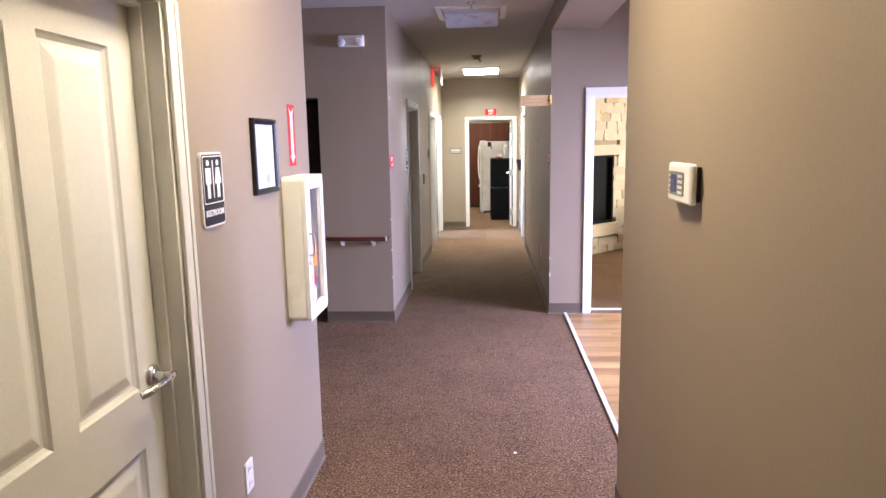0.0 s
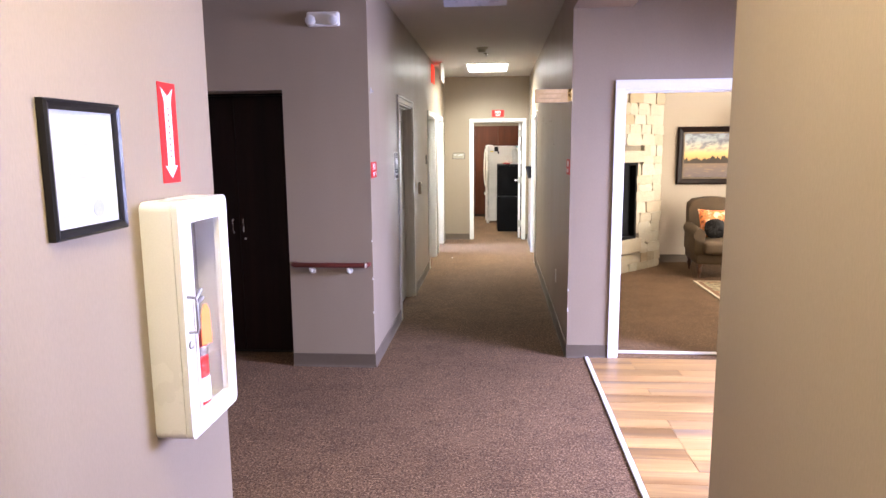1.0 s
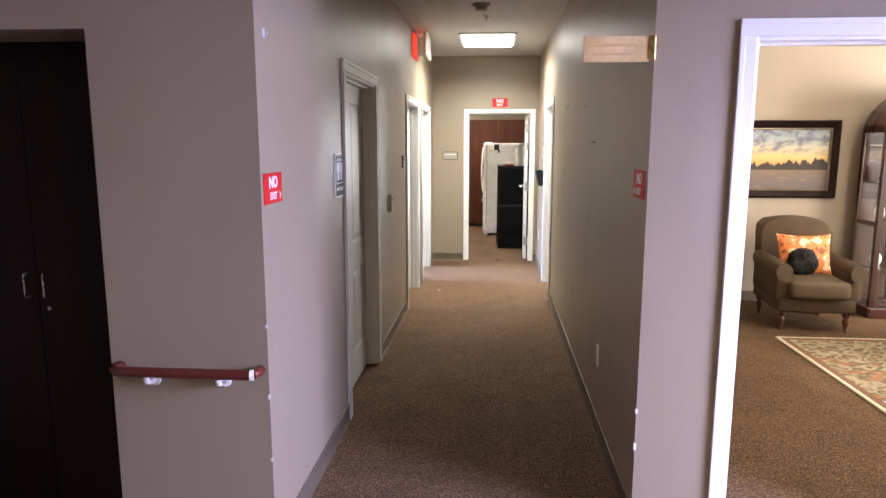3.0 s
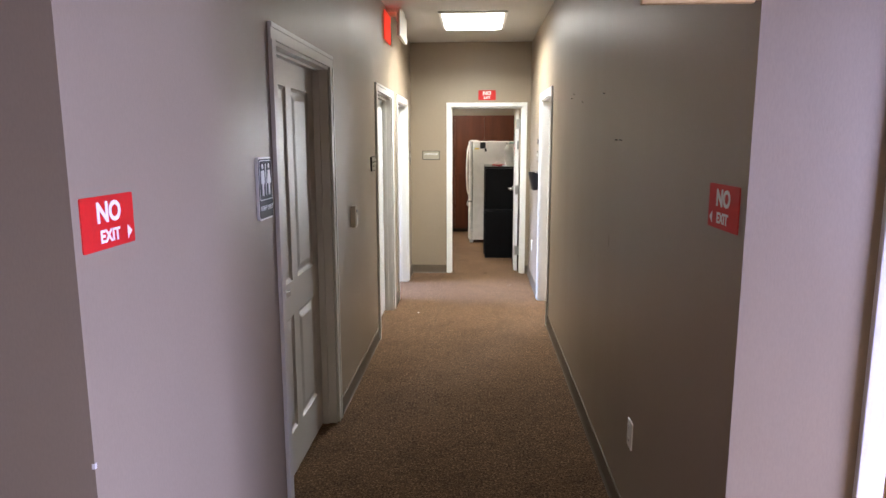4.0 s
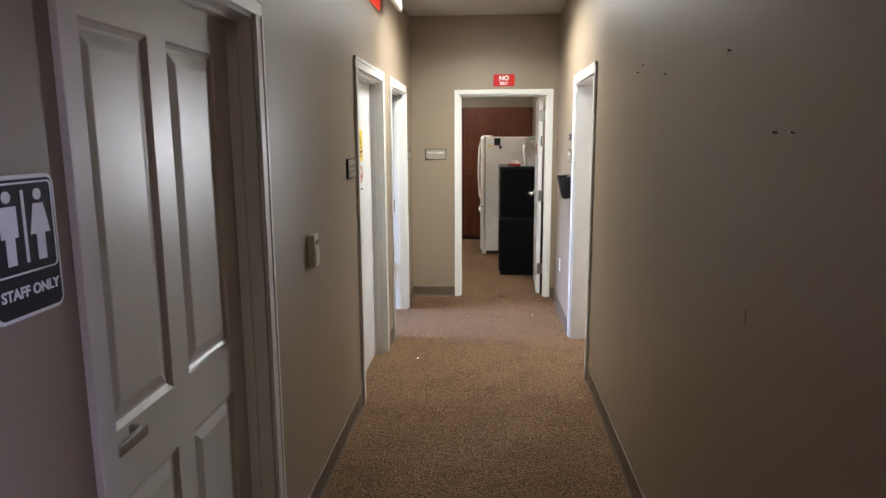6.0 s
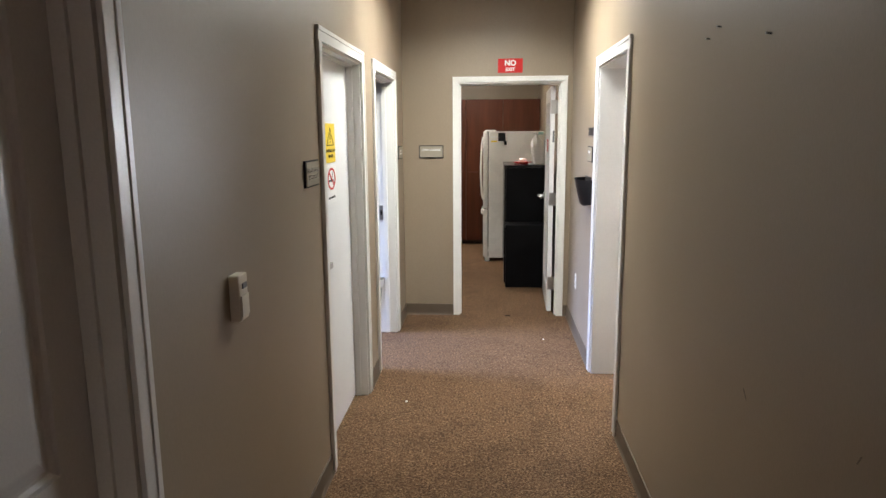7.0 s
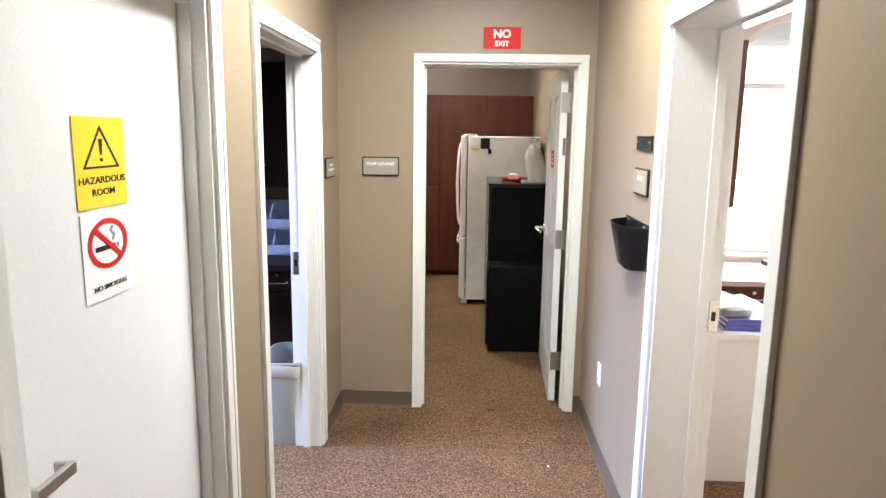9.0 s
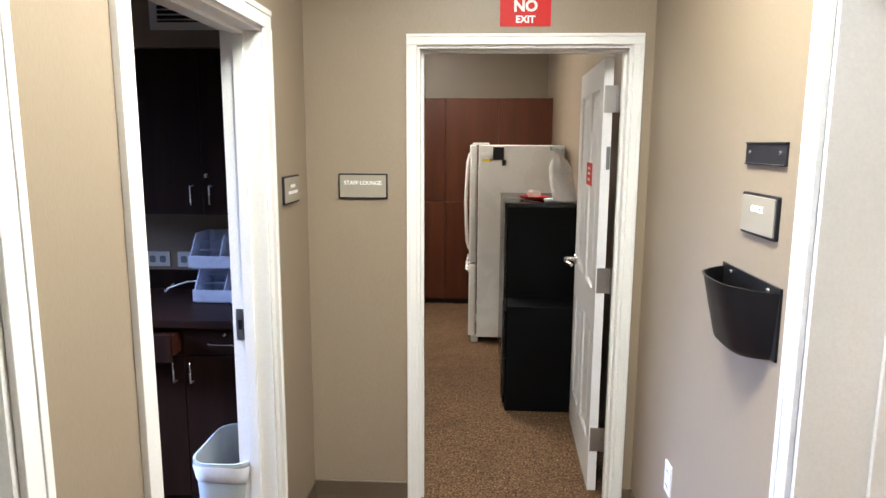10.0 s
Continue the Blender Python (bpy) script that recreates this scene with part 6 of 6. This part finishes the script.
part("side_panel", B((0.60, 0.027, 0.0, 0.62, 0.71, 0.711), bev=0.002), DOORWHITE, t)
for k in range(3):
    b = thing("book", pose(1.22 + 0.004 * k, 11.96 + 0.006 * k, 0.741 + 0.019 * k, 0, 0, 3 * k - 2), "thin blue-spined paperback lying on the desk", "book", "books on the desk")
    part("pages", B((-0.125, -0.10, 0.0015, 0.128, 0.10, 0.0165)), PAPER, b)
    part("cover", B((-0.13, -0.105, 0.0, 0.13, 0.105, 0.0015), (-0.13, -0.105, 0.0165, 0.13, 0.105, 0.018), (-0.13, -0.105, 0.0015, 0.13, -0.102, 0.0165)), BLUE, b, "blue printed cover")
rng = random.Random(3)
for k in range(6):
    bm = bmesh.new()
    n = 6
    g = [[bm.verts.new((-0.108 + 0.216 * i / n, -0.14 + 0.28 * j / n, 0.006 * math.sin(2.2 * i / n + k) * (j / n) + 0.01 * (i / n) ** 2)) for j in range(n + 1)] for i in range(n + 1)]
    for i in range(n):
        for j in range(n):
            bm.faces.new((g[i][j], g[i + 1][j], g[i + 1][j + 1], g[i][j + 1]))
    bmesh.ops.solidify(bm, geom=list(bm.faces), thickness=0.0012)
    pz = 0.803 + 0.009 * k
    s = part("paper_sheet", bm, PAPER, None, "", True)
    s.matrix_world = pose(1.13 + rng.uniform(-0.03, 0.08), 12.0 + rng.uniform(-0.02, 0.06), pz, 0, 0, rng.uniform(-25, 25))
    tagged(s, "loose white paper sheet on the desk pile", "paper", "paper pile")

# ---- pieces: fireplace stones and floor planks ----
# the chimney breast crosses the room's corner at 45 degrees; local x runs along its face, -y faces the room
fp = thing("fireplace", pose(2.20, 10.13, 0, 0, 0, 45), "cream limestone corner fireplace with a black firebox", "fireplace")
FW = 1.62
OPEN = (-1.18, -0.575, 0.43, 1.39)
for spec in ((-FW, 0.05, 0, OPEN[0], 0.40, H - 0.002), (OPEN[1], 0.05, 0, -0.002, 0.40, H - 0.002), (OPEN[0], 0.05, 0, OPEN[1], 0.40, OPEN[2]), (OPEN[0], 0.05, OPEN[3], OPEN[1], 0.40, H - 0.002)):
    part("core", B(spec), MORTAR, fp, "pale mortar core")
part("firebox", B((OPEN[0], 0.36, OPEN[2], OPEN[1], 0.40, OPEN[3])), FIREBLACK, fp, "black firebox lining")
part("firebox_frame", frame_plate([(OPEN[0] - 0.02, OPEN[2] - 0.004), (OPEN[1] + 0.012, OPEN[2] - 0.004), (OPEN[1] + 0.012, OPEN[3] + 0.002), (OPEN[0] - 0.02, OPEN[3] + 0.002)], [(OPEN[0] + 0.03, OPEN[2] + 0.03), (OPEN[1] - 0.03, OPEN[2] + 0.03), (OPEN[1] - 0.03, OPEN[3] - 0.03), (OPEN[0] + 0.03, OPEN[3] - 0.03)], -0.004, 0.07), FIREBLACK, fp, "black metal firebox frame")
part("fire_glass", B((OPEN[0] + 0.002, 0.075, OPEN[2] + 0.002, OPEN[1] - 0.002, 0.08, OPEN[3] - 0.002)), FIREBLACK, fp, "dark glass fire screen")
part("hearth_ledge", B((-FW, -0.045, 0.245, -0.48, 0.05, 0.425), bev=0.012), STONE, fp, "smooth limestone ledge")
part("lintel", B((OPEN[0] - 0.2, -0.02, OPEN[3] + 0.003, OPEN[1] + 0.14, 0.05, OPEN[3] + 0.15), bev=0.01), STONE, fp, "long limestone lintel")
rng = random.Random(11)


def stone_mesh():
    bm = B((-0.5, -0.5, -0.5, 0.5, 0.5, 0.5))
    bmesh.ops.subdivide_edges(bm, edges=list(bm.edges), cuts=1, use_grid_fill=True)
    for v in bm.verts:
        k = 0.86 + rng.uniform(0, 0.12) if v.co.length > 0.8 else 0.97
        v.co = Vector((v.co.x * k, v.co.y * (k if v.co.y < 0 else 1), v.co.z * k)) + Vector((rng.uniform(-0.03, 0.03), rng.uniform(-0.06, 0.02), rng.uniform(-0.04, 0.04)))
    bmesh.ops.recalc_face_normals(bm, faces=list(bm.faces))
    me = bpy.data.meshes.new("stone")
    bm.to_mesh(me)
    bm.free()
    me.materials.append(STONE)
    return me


STONES = [stone_mesh() for _ in range(8)]


def lay_stone(x0, x1, z0, z1, proud):
    if x1 - x0 < 0.03:
        return
    ob = new("stone", rng.choice(STONES))
    ob.parent = fp
    ob.matrix_local = Matrix.Translation(((x0 + x1) / 2, 0.045 - proud / 2, (z0 + z1) / 2)) @ Matrix.Diagonal((x1 - x0 + 0.006, 0.07 + proud, z1 - z0 + 0.006, 1))


z = 0.0
while z < H - 0.05:
    h = min(rng.choice((0.085, 0.10, 0.12, 0.14)), H - z)
    x = -0.001
    while x > -1.55:
        w = rng.uniform(0.13, 0.34)
        x0 = max(x - w, -1.56)
        spans = [(x0, x)]
        for a, b, za, zb in ((*OPEN[:2], OPEN[2], OPEN[3] + 0.15), (-FW, -0.48, 0.245, 0.425), (OPEN[0] - 0.2, OPEN[1] + 0.14, OPEN[3], OPEN[3] + 0.15)):
            nxt = []
            for p, q in spans:
                if z + h * 0.7 > za and z + h * 0.3 < zb and q > a and p < b:
                    if p < a:
                        nxt.append((p, a))
                    if q > b:
                        nxt.append((b, q))
                else:
                    nxt.append((p, q))
            spans = nxt
        for p, q in spans:
            lay_stone(p, q, z, z + h, rng.uniform(0.0, 0.02) + (0.015 if z < 0.24 else 0))
        x = x0
    z += h

# oak planks along x
floor_planks = thing("wood_floor", pose(0.725, 2.78, 0), "oak-look plank floor with grey streaks", "floor", kind="structure")
PW = 0.127
PLANKS = {}


def plank_mesh(length):
    key = round(length, 2)
    if key not in PLANKS:
        bm = B((0.0006, 0.0006, 0.0, length - 0.0006, PW - 0.0006, 0.009), bev=0.0012, seg=1)
        me = bpy.data.meshes.new("plank")
        bm.to_mesh(me)
        bm.free()
        me.materials.append(PLANK)
        PLANKS[key] = me
    return PLANKS[key]


rng = random.Random(8)
for r in range(26):
    y = r * PW
    if y + PW > 3.33:
        break
    x = -rng.choice((0.0, 0.3, 0.6, 0.9))
    while x < 2.85:
        length = 1.2
        a, b = max(x, 0.0), min(x + length, 2.875)
        if b - a > 0.05:
            ob = new("plank", plank_mesh(b - a))
            ob.parent = floor_planks
            ob.matrix_local = pose(a, y, 0.0005)
        x += length
